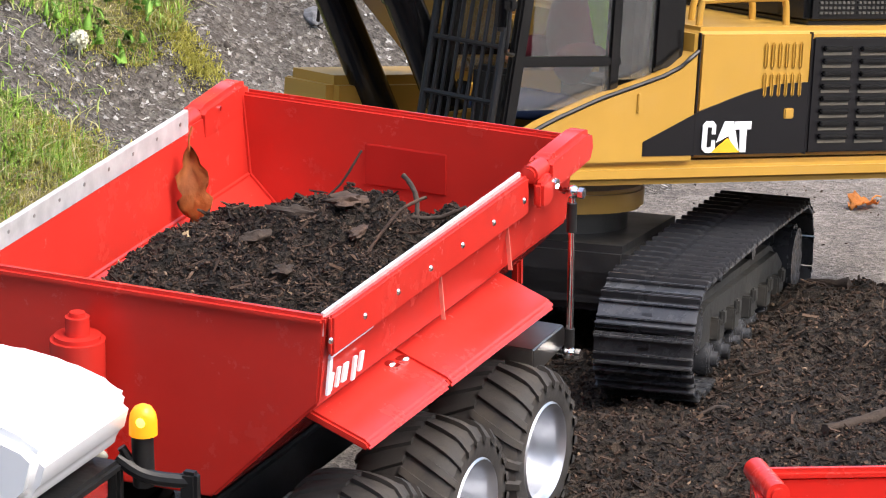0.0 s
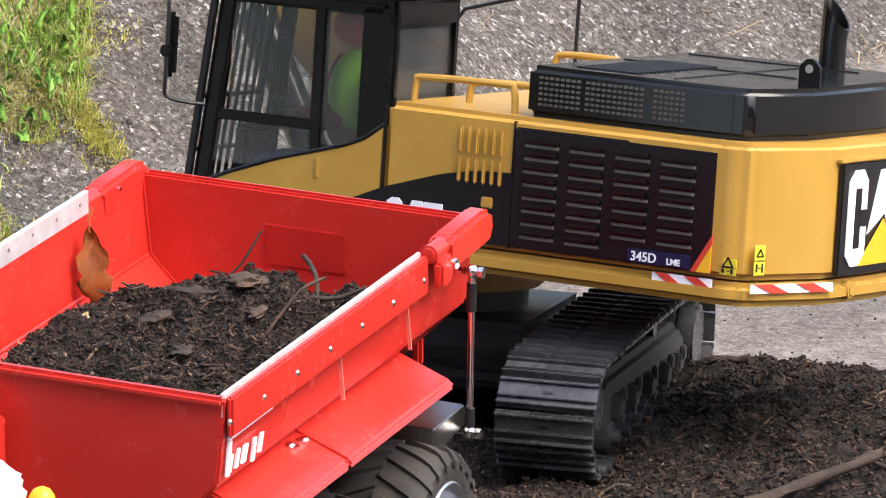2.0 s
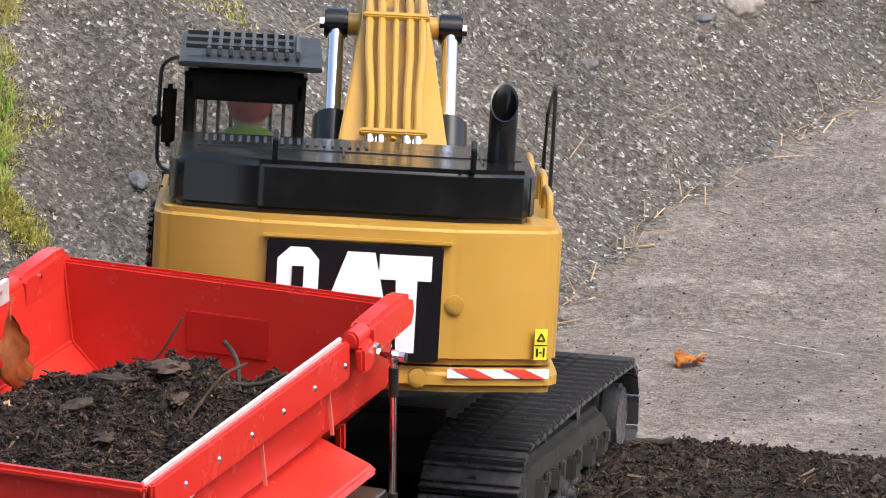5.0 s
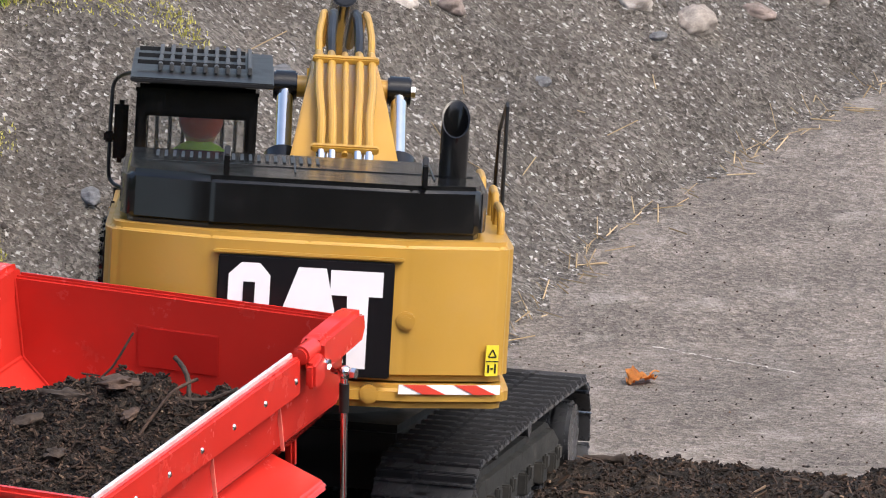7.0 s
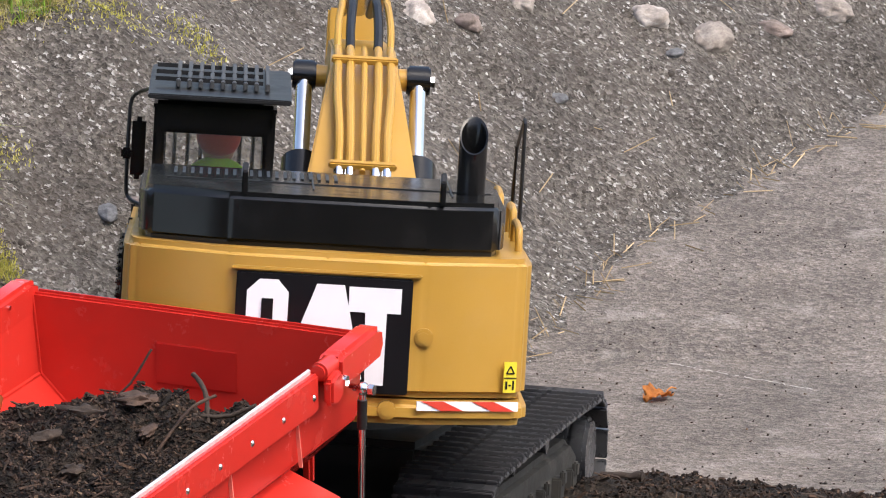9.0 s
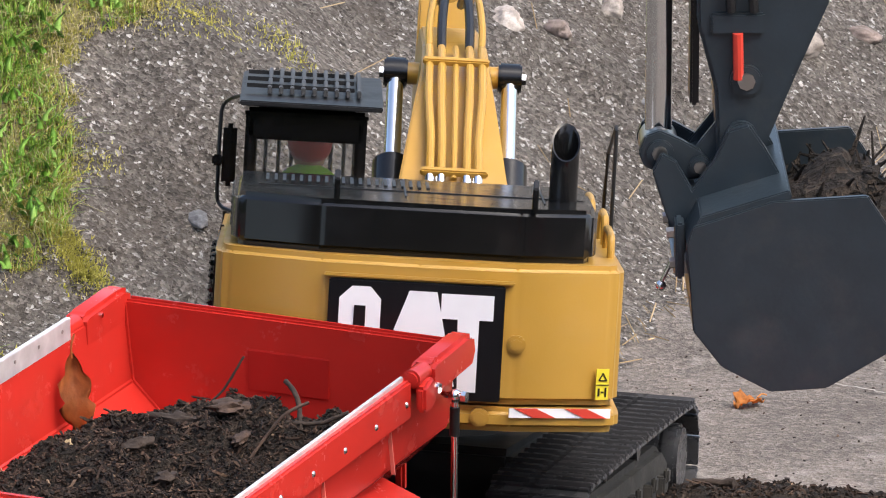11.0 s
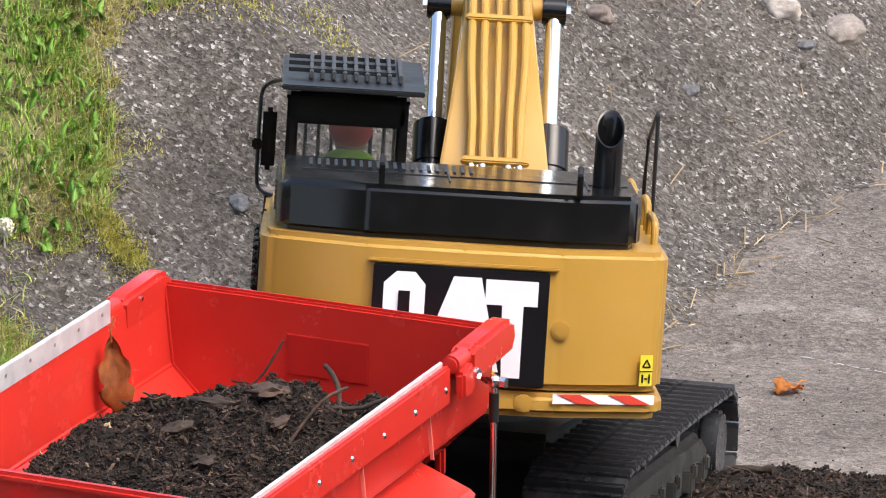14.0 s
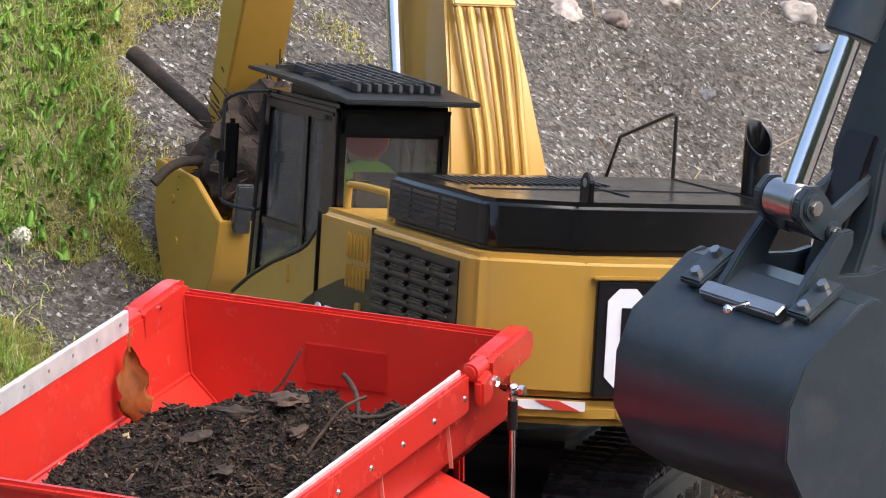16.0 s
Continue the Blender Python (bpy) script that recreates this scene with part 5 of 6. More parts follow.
        part("handrail", bm, YEL, house, "yellow tube handrail")
    bm = B()
    tube(bm, [(.103, .060, .170), (.103, .060, .198), (.103, .044, .2215), (.103, -.024, .2402), (.103, -.027, .2385), (.103, -.0265, .175)], .0011, 8)
    part("mirror_guard", bm, MBLK, house, "thin black wire frame")
    # cab ----------------------------------------------------------
    X0, X1 = -.0975, -.0215
    XL, XR = -.0895, -.0265      # the glazed upper cab stands in from the body side
    bm = B()
    for x, y, z0_, z1_, w, d in ((XL + .003, -.0215, .165, .236, .006, .021), (XR - .003, -.0215, .165, .236, .006, .021)):
        box(bm, (x, y, (z0_ + z1_) / 2), (w, d, z1_ - z0_), .0018)
    box(bm, (XL + .003, .014, .192), (.005, .008, .088), .0015)
    for x in (XL + .003, XR - .003):
        prism(bm, [(.079, .120), (.087, .120), (.0735, .236), (.0655, .236)], 0, x - .003, x + .003, .0012)
        box(bm, (x, .022, .2335), (.006, .096, .008), .0018)
        box(bm, (x, .043, .1705), (.0045, .068, .0055), .001)
    box(bm, ((XL + XR) / 2, -.029, .2322), (XR - XL, .006, .0165), .002)
    box(bm, ((XL + XR) / 2, -.029, .1775), (XR - XL, .005, .006), .002)
    box(bm, ((XL + XR) / 2, .0705, .2345), (XR - XL, .007, .008), .002)
    box(bm, ((XL + XR) / 2, -.029, .168), (XR - XL, .004, .018), .001)
    cab = part("cab_frame", bm, BLK, house, "glossy black cab frame")
    bm = B()
    box(bm, ((XL + XR) / 2, .022, .2375), (XR - XL + .001, .108, .006), .002)
    part("cab_roof", bm, BLK, house)
    bm = B()
    prism(bm, [(-.052, .2425), (-.052, .2452), (.0, .2485), (.095, .2505), (.095, .2485), (.0, .2462)], 0, XL - .0035, XR + .0075, .0006)
    box(bm, ((XL + XR) / 2, .02, .2425), (.05, .07, .006), .001)
    part("roof_guard", bm, MBLK, house, "dusty black roof guard plate")
    for k in range(9):
        bm = B()
        x = XL + .0115 + k * .0058
        prism(bm, [(-.030, .2475), (-.030, .2515), (.075, .2545), (.075, .2505)], 0, x - .0011, x + .0011, .0004)
        part("guard_slat", bm, mat("slat_grey", (0.05, 0.05, 0.05), 0.5), house)
    for y in (-.02, .02, .06):
        part("guard_crossbar", one(box, ((XL + XR) / 2 - .004, y, .2515 + y * .02), (.056, .0016, .0022)), MBLK, house)
    # yellow lower cab wall, curved upper edge
    bm = B()
    ys_ = np.linspace(-.034, .086, 22)
    tp = [(float(y), float(np.interp(y, [-.034, -.030, -.024, -.012, .004, .03, .06, .086], [.176, .1735, .1685, .1635, .1590, .1520, .1415, .1300]))) for y in ys_]
    prism(bm, tp + [(.086, .119), (-.034, .119)], 0, X0 - .0008, XL + .004, .0008)
    prism(bm, [(-.034, .119), (-.034, .150), (.086, .135), (.086, .119)], 0, X1 - .004, X1, .0008)
    part("cab_lower_wall", bm, YEL, house)
    bm = B()
    tube(bm, [(X0 - .0006, y, z + .0006) for y, z in tp], .0011, 6)
    part("door_seal", bm, MBLK, house)
    bm = B()
    box(bm, (X0 - .0012, .0045, .150), (.0016, .0022, .010), .0004)
    part("door_hinge", bm, YEL, house)
    for c, s in (((XL + .002, .043, .2015), (.001, .05, .056)), ((XL + .002, -.0005, .196), (.001, .022, .070)), ((XL + .002, .045, .157), (.001, .064, .022)), ((XR - .002, .03, .195), (.001, .08, .072))):
        bm = B()
        box(bm, c, s)
        part("side_pane", bm, GLS, house, "clear cab window")
    bm = B()
    box(bm, ((XL + XR) / 2, -.0293, .2025), (XR - XL - .011, .001, .046))
    part("rear_pane", bm, GLS, house, "clear rear cab window")
    for k in range(9):
        x = XL + .0035 + k * .007
        part("guard_bar", one(cyl, (x, .0935, .122), (x, .080, .238), .0011, n=8), MBLK, house)
    for z, y in ((.126, .093), (.150, .0905), (.178, .087), (.236, .0805)):
        part("guard_rail", one(cyl, (XL + .002, y, z), (XR - .002, y, z), .0013, n=8), MBLK, house)
    for x in (XL + .003, XR - .003):
        part("guard_post", one(cyl, (x, .093, .122), (x, .080, .238), .0022, n=8), MBLK, house)
    bm = B()
    box(bm, ((X0 + X1) / 2, .03, .122), (X1 - X0 - .008, .10, .004))
    box(bm, ((X0 + X1) / 2, -.002, .150), (.036, .03, .020), .004)
    box(bm, ((X0 + X1) / 2, -.016, .180), (.034, .010, .050), .004)
    box(bm, ((X0 + X1) / 2 + .0, .068, .145), (.03, .01, .04), .003)
    part("seat_and_console", bm, MBLK, house, "dark seat and console")
    # mirror
    bm = B()
    tube(bm, arc([(XL - .001, .066, .239), (-.096, .085, .237), (-.1025, .0975, .232), (-.104, .0975, .222), (-.104, .0975, .186), (-.1025, .0975, .178), (-.098, .090, .1755), (XL, .082, .1745)], 3), .0011, 8)
    mb = part("mirror_bracket", bm, MBLK, house)
    bm = B()
    box(bm, (-.0985, .0985, .2045), (.0075, .006, .034), .0024)
    box(bm, (-.1045, .0975, .2015), (.006, .005, .006), .001)
    part("side_mirror", bm, BLK, house, "black side mirror")
    return house


house = build_house()
X_B = .0212


def build_boom():
    bm = B()
    # side profile in boom space: foot at the origin, bend, then the nose
    prof = [(-.012, -.012), (-.014, .012), (.02, .030), (.08, .034), (.125, .032), (.165, .020), (.31, -.066), (.392, -.140), (.396, -.158), (.378, -.166), (.29, -.112), (.19, -.044), (.14, -.036), (.08, -.020), (.02, -.014)]
    a, b = [], []
    for y, z in prof:
        hw = float(np.interp(y, [-.014, .03, .12, .4], [.0305, .029, .0180, .016]))
        a.append(bm.verts.new((-hw, y, z)))
        b.append(bm.verts.new((hw, y, z)))
    bm.faces.new(a)
    bm.faces.new(b[::-1])
    k = len(prof)
    for i in range(k):
        bm.faces.new([a[(i + 1) % k], a[i], b[i], b[(i + 1) % k]])
    bmesh.ops.recalc_face_normals(bm, faces=bm.faces[:])
    bmesh.ops.bevel(bm, geom=bm.edges[:], offset=.0014, segments=2, affect='EDGES', clamp_overlap=True)
    boom = part("boom", bm, YEL, exc, "yellow box-section boom")
    for i, x in enumerate((-.0128, -.0068, 0.0, .0068, .0128)):
        bm = B()
        xe = x * 1.12
        tube(bm, arc([(x, .018, .0345), (x, .028, .0372), (x, .05, .0395), (xe, .085, .0400), (xe, .118, .0385), (xe, .136, .0345), (xe, .150, .0285)], 4), .0023 if i != 2 else .0017, 10)
        part("hydraulic_pipe", bm, YEL, boom, "yellow hydraulic pipe")
        if i != 2:
            bm = B()
            cyl(bm, (x, .0195, .0350), (x, .003, .0285), .0029, n=14, bevel=.0004)
            part("pipe_coupling", bm, CHR, boom, "bright pipe coupling")
            bm = B()
            tube(bm, arc([(x, .008, .030), (x, -.006, .020), (x * .8, -.018, .002), (x * .7, -.03, -.02)], 4), .0022, 8)
            part("hose", bm, HOSE, boom)
            bm = B()
            tube(bm, arc([(xe, .149, .0290), (xe, .172, .030), (xe * .8, .215, .022), (xe * .7, .28, -.030)], 4), .0026 if i in (1, 3) else .0020, 8)
            part("hose", bm, HOSE if i in (1, 3) else YEL, boom)
    for y, z in ((.021, .0368), (.120, .0400)):
        bm = B()
        box(bm, (0, y, z), (.036, .004, .004), .0008)
        part("pipe_clamp", bm, YEL, boom)
    bm = B()
    cyl(bm, (-.036, .165, .0), (.036, .165, .0), .0062, n=20, bevel=.0008)
    part("cylinder_pin", bm, YEL, boom)
    for x in (-.0315, .0315):
        bm = B()
        cyl(bm, (x - .0065, .165, 0), (x + .0065, .165, 0), .0085, n=22, bevel=.001)
        part("rod_eye", bm, BLK, boom)
        bm = B()
        cyl(bm, (x - .009, .165, 0), (x + .009, .165, 0), .0034, n=6)
        part("pin_nut", bm, CHR, boom)
    # stick ram on the back
    bm = B()
    cyl(bm, (0, .24, .022), (0, .34, -.06), .0075, n=20, bevel=.001)
    part("stick_ram", bm, BLK, boom)
    return boom


boom = build_boom()
RAMS = []
for x in (-.0315, .0315):
    bm = B()
    cyl(bm, (0, 0, -.004), (0, 0, .104), .0098, n=24, bevel=.001)
    cyl(bm, (0, 0, .082), (0, 0, .108), .0108, n=24, bevel=.001)
    br = part("ram_barrel", bm, BLK, exc, "glossy black boom cylinder")
    bm = B()
    cyl(bm, (0, 0, -.092), (0, 0, 0), .0046, n=18)
    rd_ = part("ram_rod", bm, CHR, exc, "chromed piston rod")
    RAMS.append((X_B + x, br, rd_))


def build_stick():
    bm = B()
    prof = [(-.05, .028), (-.03, .036), (.0, .022), (.15, .016), (.262, .010), (.268, -.004), (.258, -.012), (.12, -.024), (.0, -.026), (-.02, -.010)]
    prism(bm, prof, 0, -.016, .016, .0014)
    st = part("stick", bm, YEL, exc, "yellow excavator stick")
    for x in (-.009, -.003, .003, .009):
        bm = B()
        tube(bm, [(x, .02, .024), (x, .08, .0225), (x, .20, .017)], .0020, 8)
        part("hydraulic_pipe", bm, YEL, st)
    return st


stick = build_stick()


def build_bucket():
    bm = B()
    prof = [(-.016, .012), (.004, .016), (.030, .010), (.060, -.012), (.078, -.045), (.074, -.082), (.052, -.104), (.024, -.110), (-.006, -.100)]
    inn = [(y * .94 + .001, z * .94 - .002) for y, z in prof[2:]]
    hw = .056
    ring = prof[2:] + inn[::-1]
    prism(bm, ring, 0, -hw, hw, .0006)
    for sg in (-1, 1):
        prism(bm, prof[2:] + [(.0, -.05)], 0, sg * hw - .0018, sg * hw + .0018, .0006)
        prism(bm, prof[:3] + [(.02, -.012), (-.012, -.008)], 0, sg * .018 - .002, sg * .018 + .002, .0006)
    bk = part("bucket", bm, YEL, exc, "yellow digging bucket")
    for k in range(5):
        bm = B()
        x = -.045 + k * .0225
        prism(bm, [(-.004, -.098), (-.028, -.092), (-.028, -.095), (-.002, -.106)], 0, x - .005, x + .005, .0006)
        part("tooth", bm, TRK, bk)
    for k in range(3):
        bm = B()
        cyl(bm, (-hw - .003, .03 + k * .016, -.03 - k * .02), (hw + .003, .03 + k * .016, -.03 - k * .02), .0028, n=8)
        part("wear_strip", bm, YEL, bk)
    return bk


bucket = build_bucket()

# root clod carried in the bucket, one loose thing
bm = B()
bmesh.ops.create_icosphere(bm, subdivisions=4, radius=.046)
for v in bm.verts:
    v.co *= 1 + .40 * noise.fractal(v.co * 45, 1, 2, 5) + .16 * noise.noise(v.co * 260)
    v.co.z *= .8
for k in range(520):
    d = Vector((RNG.gauss(0, 1), RNG.gauss(0, 1), RNG.gauss(0, 1))).normalized()
    cyl(bm, d * .03, d * RNG.uniform(.038, .052) + Vector((RNG.gauss(0, .009), RNG.gauss(0, .009), RNG.gauss(0, .009))), RNG.uniform(.0006, .0015), .0004, 4)
tube(bm, arc([(-.02, .0, .01), (-.036, .0, .045), (-.062, .0, .104)], 5), .0050, 9)
tube(bm, arc([(-.02, .0, -.005), (-.06, .0, -.004), (-.078, .01, -.012)], 4), .003, 8)
clod = tagged(make("root_clod", bm, WOOD, 60), "dark root clod with a thick root end held in the bucket", "root")

# plain doll in the cab
bm = B()
cx_ = -.0595
def blob(c, s, mi):
    g = bmesh.ops.create_uvsphere(bm, u_segments=18, v_segments=12, radius=1, matrix=Matrix.Translation(c) @ Matrix.Diagonal((*s, 1)))
    for f in {f for v in g["verts"] for f in v.link_faces}:
        f.material_index = mi
blob((cx_, .004, .184), (.0160, .0100, .0240), 1)
blob((cx_, .000, .189), (.0190, .0105, .0200), 0)
blob((cx_ - .016, .012, .176), (.0050, .0150, .0055), 1)
blob((cx_ + .016, .012, .176), (.0050, .0150, .0055), 1)
blob((cx_ - .013, .029, .172), (.0034, .0050, .0034), 2)
blob((cx_ + .013, .029, .172), (.0034, .0050, .0034), 2)
blob((cx_, .004, .2135), (.0078, .0085, .0100), 2)
blob((cx_, .002, .2180), (.0105, .0118, .0098), 3)
blob((cx_ - .008, .03, .152), (.0065, .026, .0065), 4)
blob((cx_ + .008, .03, .152), (.0065, .026, .0065), 4)
DOLL_S = 1.13
for v in bm.verts:
    v.co = Vector((cx_ + (v.co.x - cx_) * DOLL_S, v.co.y * DOLL_S, v.co.z * DOLL_S))
doll = tagged(make("doll", bm, [HIVIS, MAROON, SKIN, HELM, BLUE], 60), "plain doll in lime vest and red helmet seated in the cab", "doll")

# ---------- dark arm of a second machine ----------
arm2 = thing("excavator", Matrix.Translation((.3, -.4, .45)), "second excavator, anthracite arm with hydraulic bucket", "excavator")


def build_arm2():
    hw = .016
    bm = B()
    prof = [(.026, -.008), (.024, .030), (.016, .060), (.016, .30), (.075, .30), (.075, .070), (.060, .035), (.046, .000), (.036, -.003)]
    prism(bm, prof, 1, -hw, hw, .0016)
    st = part("stick", bm, GREY, arm2, "anthracite painted stick")
    bm = B()
    box(bm, (.0155, 0, .045), (.004, .018, .05), .001)
    part("stick_recess", bm, DECAL, st)
    bm = B()
    box(bm, (.034, -hw - .001, .060), (.024, .003, .010), .001)
    part("hose_block", bm, GREY, st)
    for x in (.031, .041):
        bm = B()
        tube(bm, arc([(x, -hw - .003, .066), (x - .001, -hw - .004, .10), (x, -hw - .004, .25)], 4), .0022, 8)
        part("hose", bm, HOSE, st)
    bm = B()
    tube(bm, [(.034, -hw - .003, .056), (.0345, -hw - .0035, .035)], .0024, 10)
    part("red_marker", bm, RDEC, st, "red plastic sleeve")
    warning_sticker(st, Matrix.Translation((.0545, -hw - .0008, .088)), .009, .017)
    for x, z in ((.036, .008), (.038, .034)):
        bm = B()
        cyl(bm, (x, -hw - .0035, z), (x, hw + .0035, z), .0072, n=24, bevel=.0008)
        pc = part("pin_boss", bm, GREY, st)
        bm = B()
        cyl(bm, (x, -hw - .0052, z), (x, hw + .0052, z), .0040, n=8, bevel=.0004)
        part("pin", bm, STEEL, st, "bright hex pin")
    # ram
    bm = B()
    cyl(bm, (0, 0, .081), (.004, 0, .30), .0108, n=26, bevel=.001)
    cyl(bm, (0, 0, .078), (0, 0, .098), .0125, n=26, bevel=.0012)
    rm = part("ram_barrel", bm, GREY, arm2, "anthracite bucket cylinder")
    bm = B()
    tube(bm, arc([(-.012, 0, .095), (-.016, 0, .102), (-.0165, 0, .125), (-.015, 0, .20)], 4), .0022, 8)
    part("hose", bm, HOSE, rm)
    bm = B()
    cyl(bm, (0, 0, .006), (0, 0, .085), .0060, n=24)
    part("ram_rod", bm, CHR, arm2, "chromed piston rod")
    bm = B()
    cyl(bm, (0, -.0095, 0), (0, .0095, 0), .0088, n=26, bevel=.0008)
    part("rod_eye", bm, STEEL, arm2)
    for sg in (-1, 1):
        bm = B()
        y = sg * .0125
        pl = [(-.0095, .0), (-.0065, .0075), (.0, .0100), (.009, .006), (.0185, .0005), (.0235, -.006), (.0205, -.0125), (.010, -.0125), (.0, -.0100), (-.0070, -.0065)]
        prism(bm, pl, 1, y - .0022, y + .0022, .0007)
        part("link_plate", bm, GREY, arm2)
        bm = B()
        prism(bm, [(.012, -.004), (.035, .026), (.040, .032), (.044, .028), (.024, -.006)], 1, sg * .0095 - .0018, sg * .0095 + .0018, .0006)
        part("tension_link", bm, GREY, arm2)
    for x, z, r in ((0, 0, .0062), (.018, -.0065, .0050)):
        bm = B()
        cyl(bm, (x, -.0165, z), (x, .0165, z), r, n=22, bevel=.0006)
        part("link_boss", bm, GREY, arm2)
        bm = B()
        cyl(bm, (x, -.0182, z), (x, .0182, z), r * .58, n=8, bevel=.0004)
        part("pin", bm, STEEL, arm2)
    # bucket, space at its pivot pin
    o = Vector((.036, 0, .008))
    hw = .054
    shell = [(.0065, -.028), (.0055, -.068), (.0165, -.086), (.037, -.100), (.062, -.101), (.090, -.088), (.112, -.060)]
    top = [(.055, -.010), (.030, -.006), (.0127, -.018)]
    rel = [(x - o.x, z - o.z) for x, z in shell]
    inn = [(x * .95 + .0022, z * .95 + .001) for x, z in rel]
    bm = B()
    prism(bm, rel + inn[::-1], 1, -hw, hw, .0006)
    for sg in (-1, 1):
        side = rel + [(.052 - .0, -.022), (.010, -.020), (-.026, -.028)]
        prism(bm, side, 1, sg * hw - .0016, sg * hw + .0016, .0006)
    tp = [(-.0295, -.036), (-.022, -.024), (.018, -.016), (.019, -.020), (-.020, -.029), (-.0265, -.038)]
    prism(bm, tp, 1, -hw, hw, .0006)
    bk = part("bucket", bm, GREY, arm2, "scuffed anthracite bucket")
    for sg in (-1, 1):
        bm = B()
        y = sg * .0225
        prism(bm, [(-.031, -.050), (-.037, -.030), (-.041, -.010), (-.036, -.002), (-.030, -.006), (-.024, -.020), (-.012, -.006), (-.006, .005), (.004, .007), (.010, -.004), (.016, -.018), (-.004, -.022)], 1, y - .0024, y + .0024, .0008)
        part("hitch_ear", bm, GREY, bk)
        bm = B()
        box(bm, (-.0325, sg * .034, -.043), (.004, .014, .026), .001, rot=Matrix.Rotation(.1, 3, 'Y'))
        part("hitch_plate", bm, GREY, bk)
        for zz in (-.036, -.050):
            bm = B()
            cyl(bm, (-.0340, sg * .034, zz), (-.0375, sg * .034, zz), .0026, n=6)
            part("hitch_bolt", bm, STEEL, bk)
    bm = B()
    box(bm, (-.033, 0, -.056), (.006, .050, .008), .001)
    part("hitch_bar", bm, STEEL, bk)
    bm = B()
    cyl(bm, (-.036, -.006, -.058), (-.042, -.006, -.068), .0010, n=8)
    bmesh.ops.create_uvsphere(bm, u_segments=10, v_segments=8, radius=.0024, matrix=Matrix.Translation((-.042, -.006, -.069)))
    part("grease_pin", bm, CHR, bk)
    bm = B()
    for k in range(5):
        y = -.042 + k * .021
        prism(bm, [(.070, -.064), (.092, -.052), (.091, -.049), (.068, -.058)], 1, y - .005, y + .005)
    part("teeth", bm, TRK, bk)
    bk.location = o
    return bk, st


bucket2, stick2 = build_arm2()
bm = B()
bmesh.ops.create_icosphere(bm, subdivisions=4, radius=1)
for v in bm.verts:
    q = v.co * (1 + .25 * noise.fractal(v.co * 1.7, 1, 2, 5))
    v.co = Vector((q.x * .040, q.y * .050, q.z * .026))
for k in range(200):
    d = Vector((RNG.gauss(0, 1), RNG.gauss(0, 1), abs(RNG.gauss(0, 1)))).normalized()
    p = Vector((d.x * .038, d.y * .047, d.z * .025))
    cyl(bm, p, p + Vector((RNG.gauss(0, .007), RNG.gauss(0, .007), RNG.gauss(.003, .004))), RNG.uniform(.0006, .0016), .0005, 4)
bsoil = tagged(make("bucket_soil", bm, SOIL, 60), "dark soil heaped in the anthracite bucket", "soil")


# ---------- motion ----------
def lerp_rows(rows, t):
    ts = [r[0] for r in rows]
    return [float(np.interp(t, ts, [r[k] for r in rows])) for k in range(1, len(rows[0]))]


SWING = [(0.0, 128.5), (0.5, 108.8), (1.0, 91.2), (1.5, 74.1), (2.0, 58.1), (2.5, 42.1), (3.0, 26.0), (3.5, 10.5), (3.8, 2.6), (4.0, 0.3), (4.2, 0.5), (12.5, 0.6), (13.5, 1.0), (15.0, 1.1), (15.2, 2.3), (15.4, 5.6), (15.5, 7.5), (15.7, 12.4), (16.0, 22.1)]
# seconds, boom lift, stick angle to the horizon, bucket angle to the stick
LIFT = [(0.0, 46, -2, 0), (1.5, 47, 0, 0), (3.0, 46, 2, 0), (3.5, 50, -6.5, 0), (3.7, 50, -16, -8), (3.8, 50, -24, -12), (3.9, 50, -31, -16), (4.0, 50, -37, -20), (4.1, 48, -40.5, -20), (4.2, 46, -44, -20), (4.5, 40, -44, -20), (4.8, 34, -44, -20), (6.8, 22, -40, -15), (7.6, 24, -41, -10), (9.0, 28.5, -45, 0), (10.2, 29.5, -48, 0), (12.4, 32.5, -55, 10), (13.0, 36, -58, 15), (13.5, 41, -62, 15), (14.0, 44, -64, 15), (14.5, 47, -66, 15), (15.0, 51, -70, 15), (15.5, 57, -72, 15), (16.0, 63, -74, 15)]
# second arm: seconds, place of the rod eye, turn, lean, bucket curl
ARM2 = [(0.0, 1.25, -.30, .60, 0, -4, 0), (9.0, 1.05, -.32, .56, 0, -4, 0), (9.5, .34, -.38, .43, 0, -4, 0), (9.8, .226, -.40, .402, 0, -4, 0), (10.2, .1776, -.40, .3857, 0, -2, 0), (11.0, .12, -.40, .35, 0, 0, -6), (11.8, .13, -.40, .315, 0, 1, -14), (12.3, .1538, -.40, .3064, 0, 1, -16), (12.5, .168, -.40, .2955, 2, 3, -16),
        (12.8, .205, -.40, .300, 6, 6, -14), (13.4, .33, -.38, .33, 14, 14, 0), (14.0, .32, -.38, .335, 18, 20, 10), (14.6, .226, -.39, .328, 22, 24, 16), (15.0, .205, -.40, .3175, 26, 26, 20), (15.4, .181, -.40, .3130, 31, 28, 25), (15.7, .174, -.40, .316, 37, 28, 29), (16.0, .153, -.40, .3201, 42, 28, 32)]
# seconds, how far the stick end has slid along and down from the link
SLIDE = [(0.0, 0, 0), (12.5, 0, 0), (14.4, .030, -.028), (15.5, .030, -.028), (16.0, .016, -.028)]


def times_for(rows):
    return sorted({r[0] for r in rows} | {round(k * .25, 2) for k in range(65)})


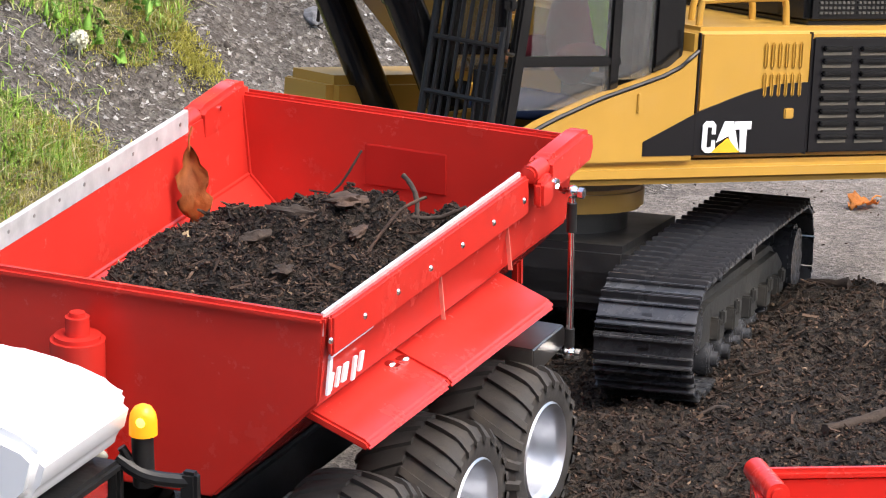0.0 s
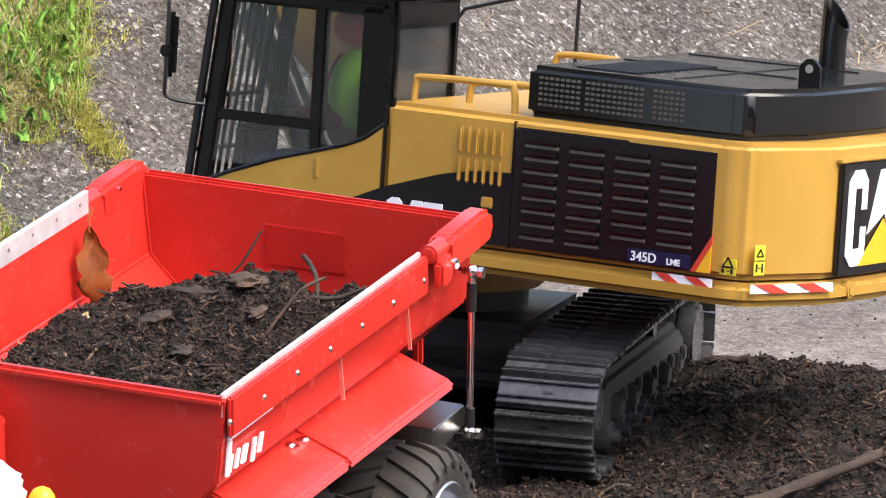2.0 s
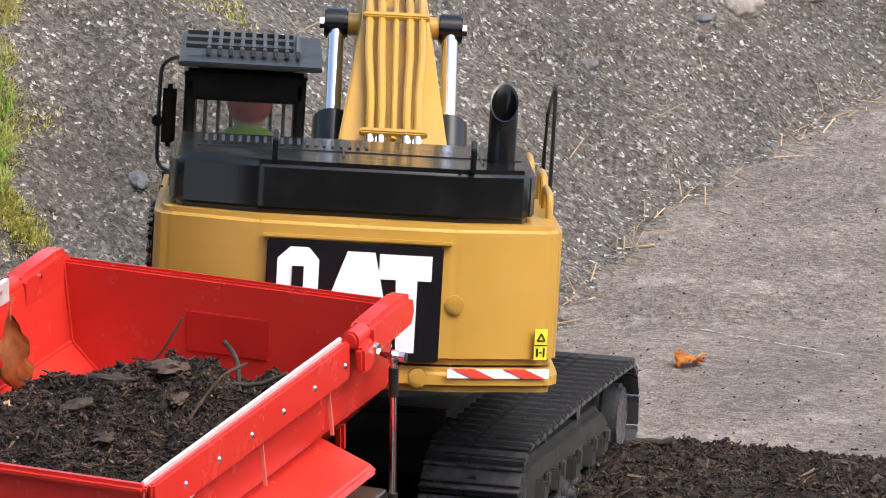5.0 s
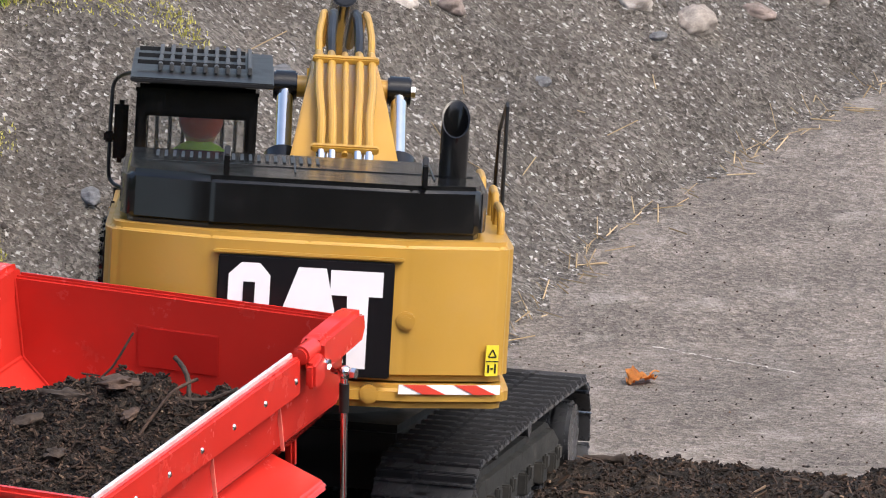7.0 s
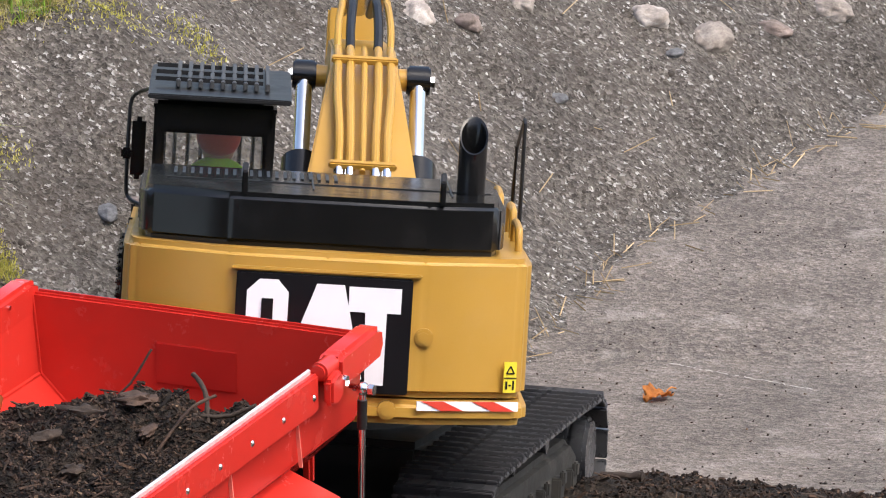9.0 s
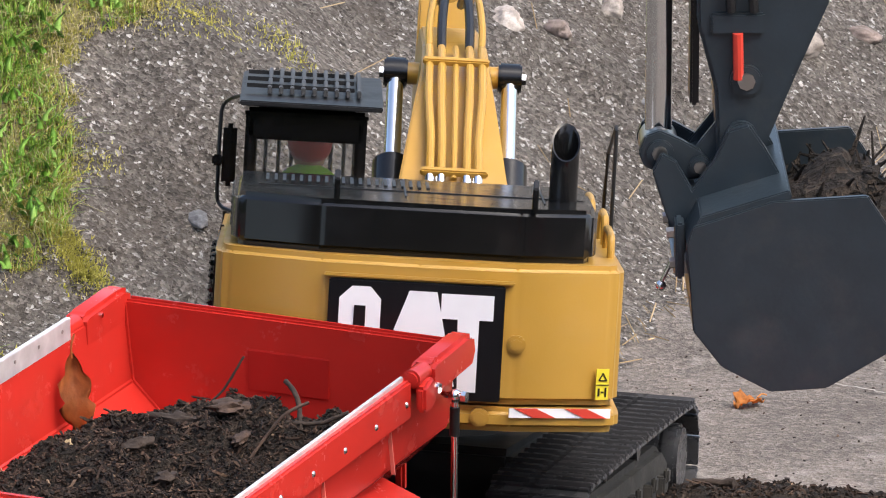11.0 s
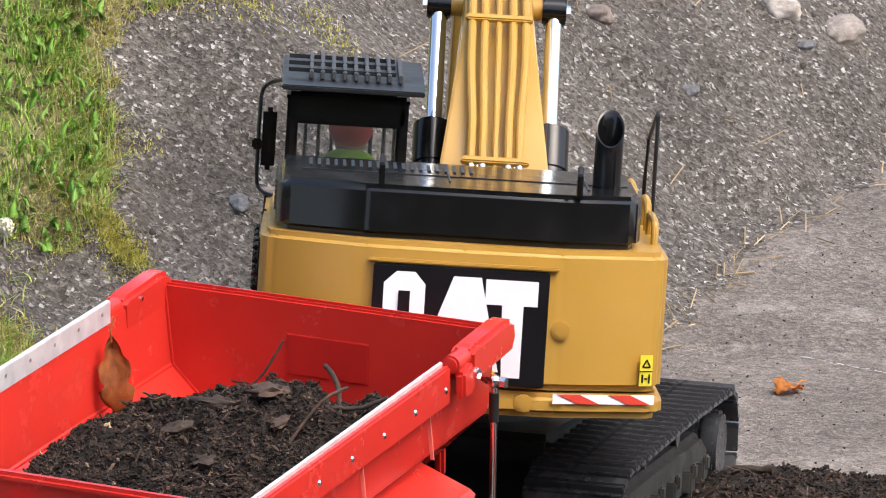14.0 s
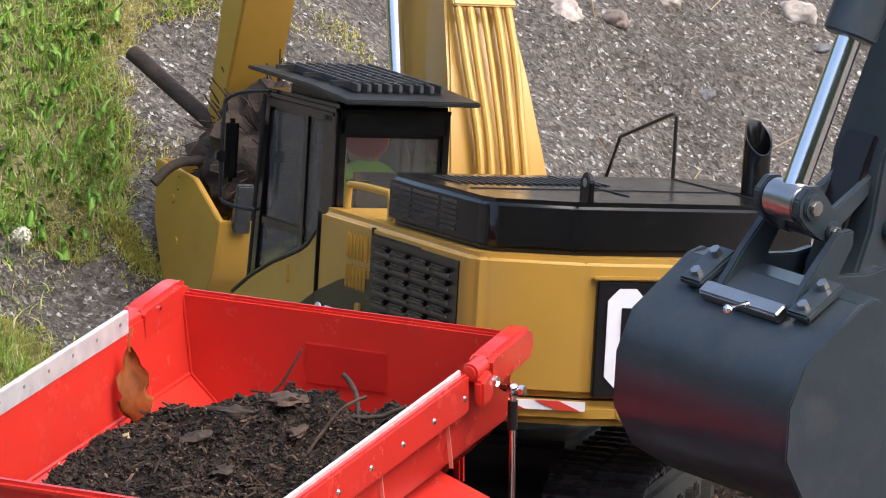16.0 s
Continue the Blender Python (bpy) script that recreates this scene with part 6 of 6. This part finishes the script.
def motions():
    T = sorted(set(times_for(SWING)) | set(times_for(LIFT)))
    hr, br, sr, kr, dr, cr = [], [], [], [], [], []
    ram = [([], []) for _ in RAMS]
    for t in T:
        th = radians(lerp_rows(SWING, t)[0])
        e, s, k = [radians(a) for a in lerp_rows(LIFT, t)]
        Z = Matrix.Rotation(th, 4, 'Z')
        bp = Matrix.Translation((X_B, .03, .165)) @ Matrix.Rotation(e, 4, 'X')
        tip = bp @ Vector((0, .384, -.154))
        sp = Matrix.Translation(tip) @ Matrix.Rotation(s, 4, 'X')
        kp = sp @ Matrix.Translation((.017, .258, 0)) @ Matrix.Rotation(k, 4, 'X')
        hr.append((t, Z))
        br.append((t, Z @ bp))
        sr.append((t, Z @ sp))
        kr.append((t, Z @ kp))
        dr.append((t, EXC @ Z @ Matrix.Translation((.004, .0105, -.0265))))
        cr.append((t, EXC @ Z @ kp @ Matrix.Translation((0, .0, -.030))))
        for (x, _b2, _r2), (ra, rb) in zip(RAMS, ram):
            a = Vector((x, .052, .125))
            p = bp @ Vector((x - X_B, .165, 0))
            d = (p - a).normalized()
            q = Matrix.Rotation(-math.atan2(d.y, d.z), 4, 'X')
            ra.append((t, Z @ Matrix.Translation(a) @ q))
            rb.append((t, Z @ Matrix.Translation(p) @ q))
    walk(house, hr)
    walk(boom, br)
    walk(stick, sr)
    walk(bucket, kr)
    walk(doll, dr)
    walk(clod, cr)
    for (x, b2, r2), (ra, rb) in zip(RAMS, ram):
        walk(b2, ra)
        walk(r2, rb)
    ar, kr2, br2, sr2 = [], [], [], []
    for t in times_for(ARM2):
        x, y, z, turn, lean, curl = lerp_rows(ARM2, t)
        m = Matrix.Translation((x, y, z)) @ Matrix.Rotation(radians(turn), 4, 'Z') @ Matrix.Rotation(radians(lean), 4, 'Y')
        ar.append((t, m))
        dx, dz = lerp_rows(SLIDE, t)
        sr2.append((t, Matrix.Translation((dx, 0, dz))))
        kb = Matrix.Translation((.036 + dx, 0, .008 + dz)) @ Matrix.Rotation(radians(curl), 4, 'Y')
        kr2.append((t, kb))
        br2.append((t, m @ kb @ Matrix.Translation((.030, 0, -.052)) @ Matrix.Rotation(radians(-28), 4, 'Y')))
    walk(arm2, ar)
    walk(bucket2, kr2)
    walk(stick2, sr2)
    walk(bsoil, br2)


motions()
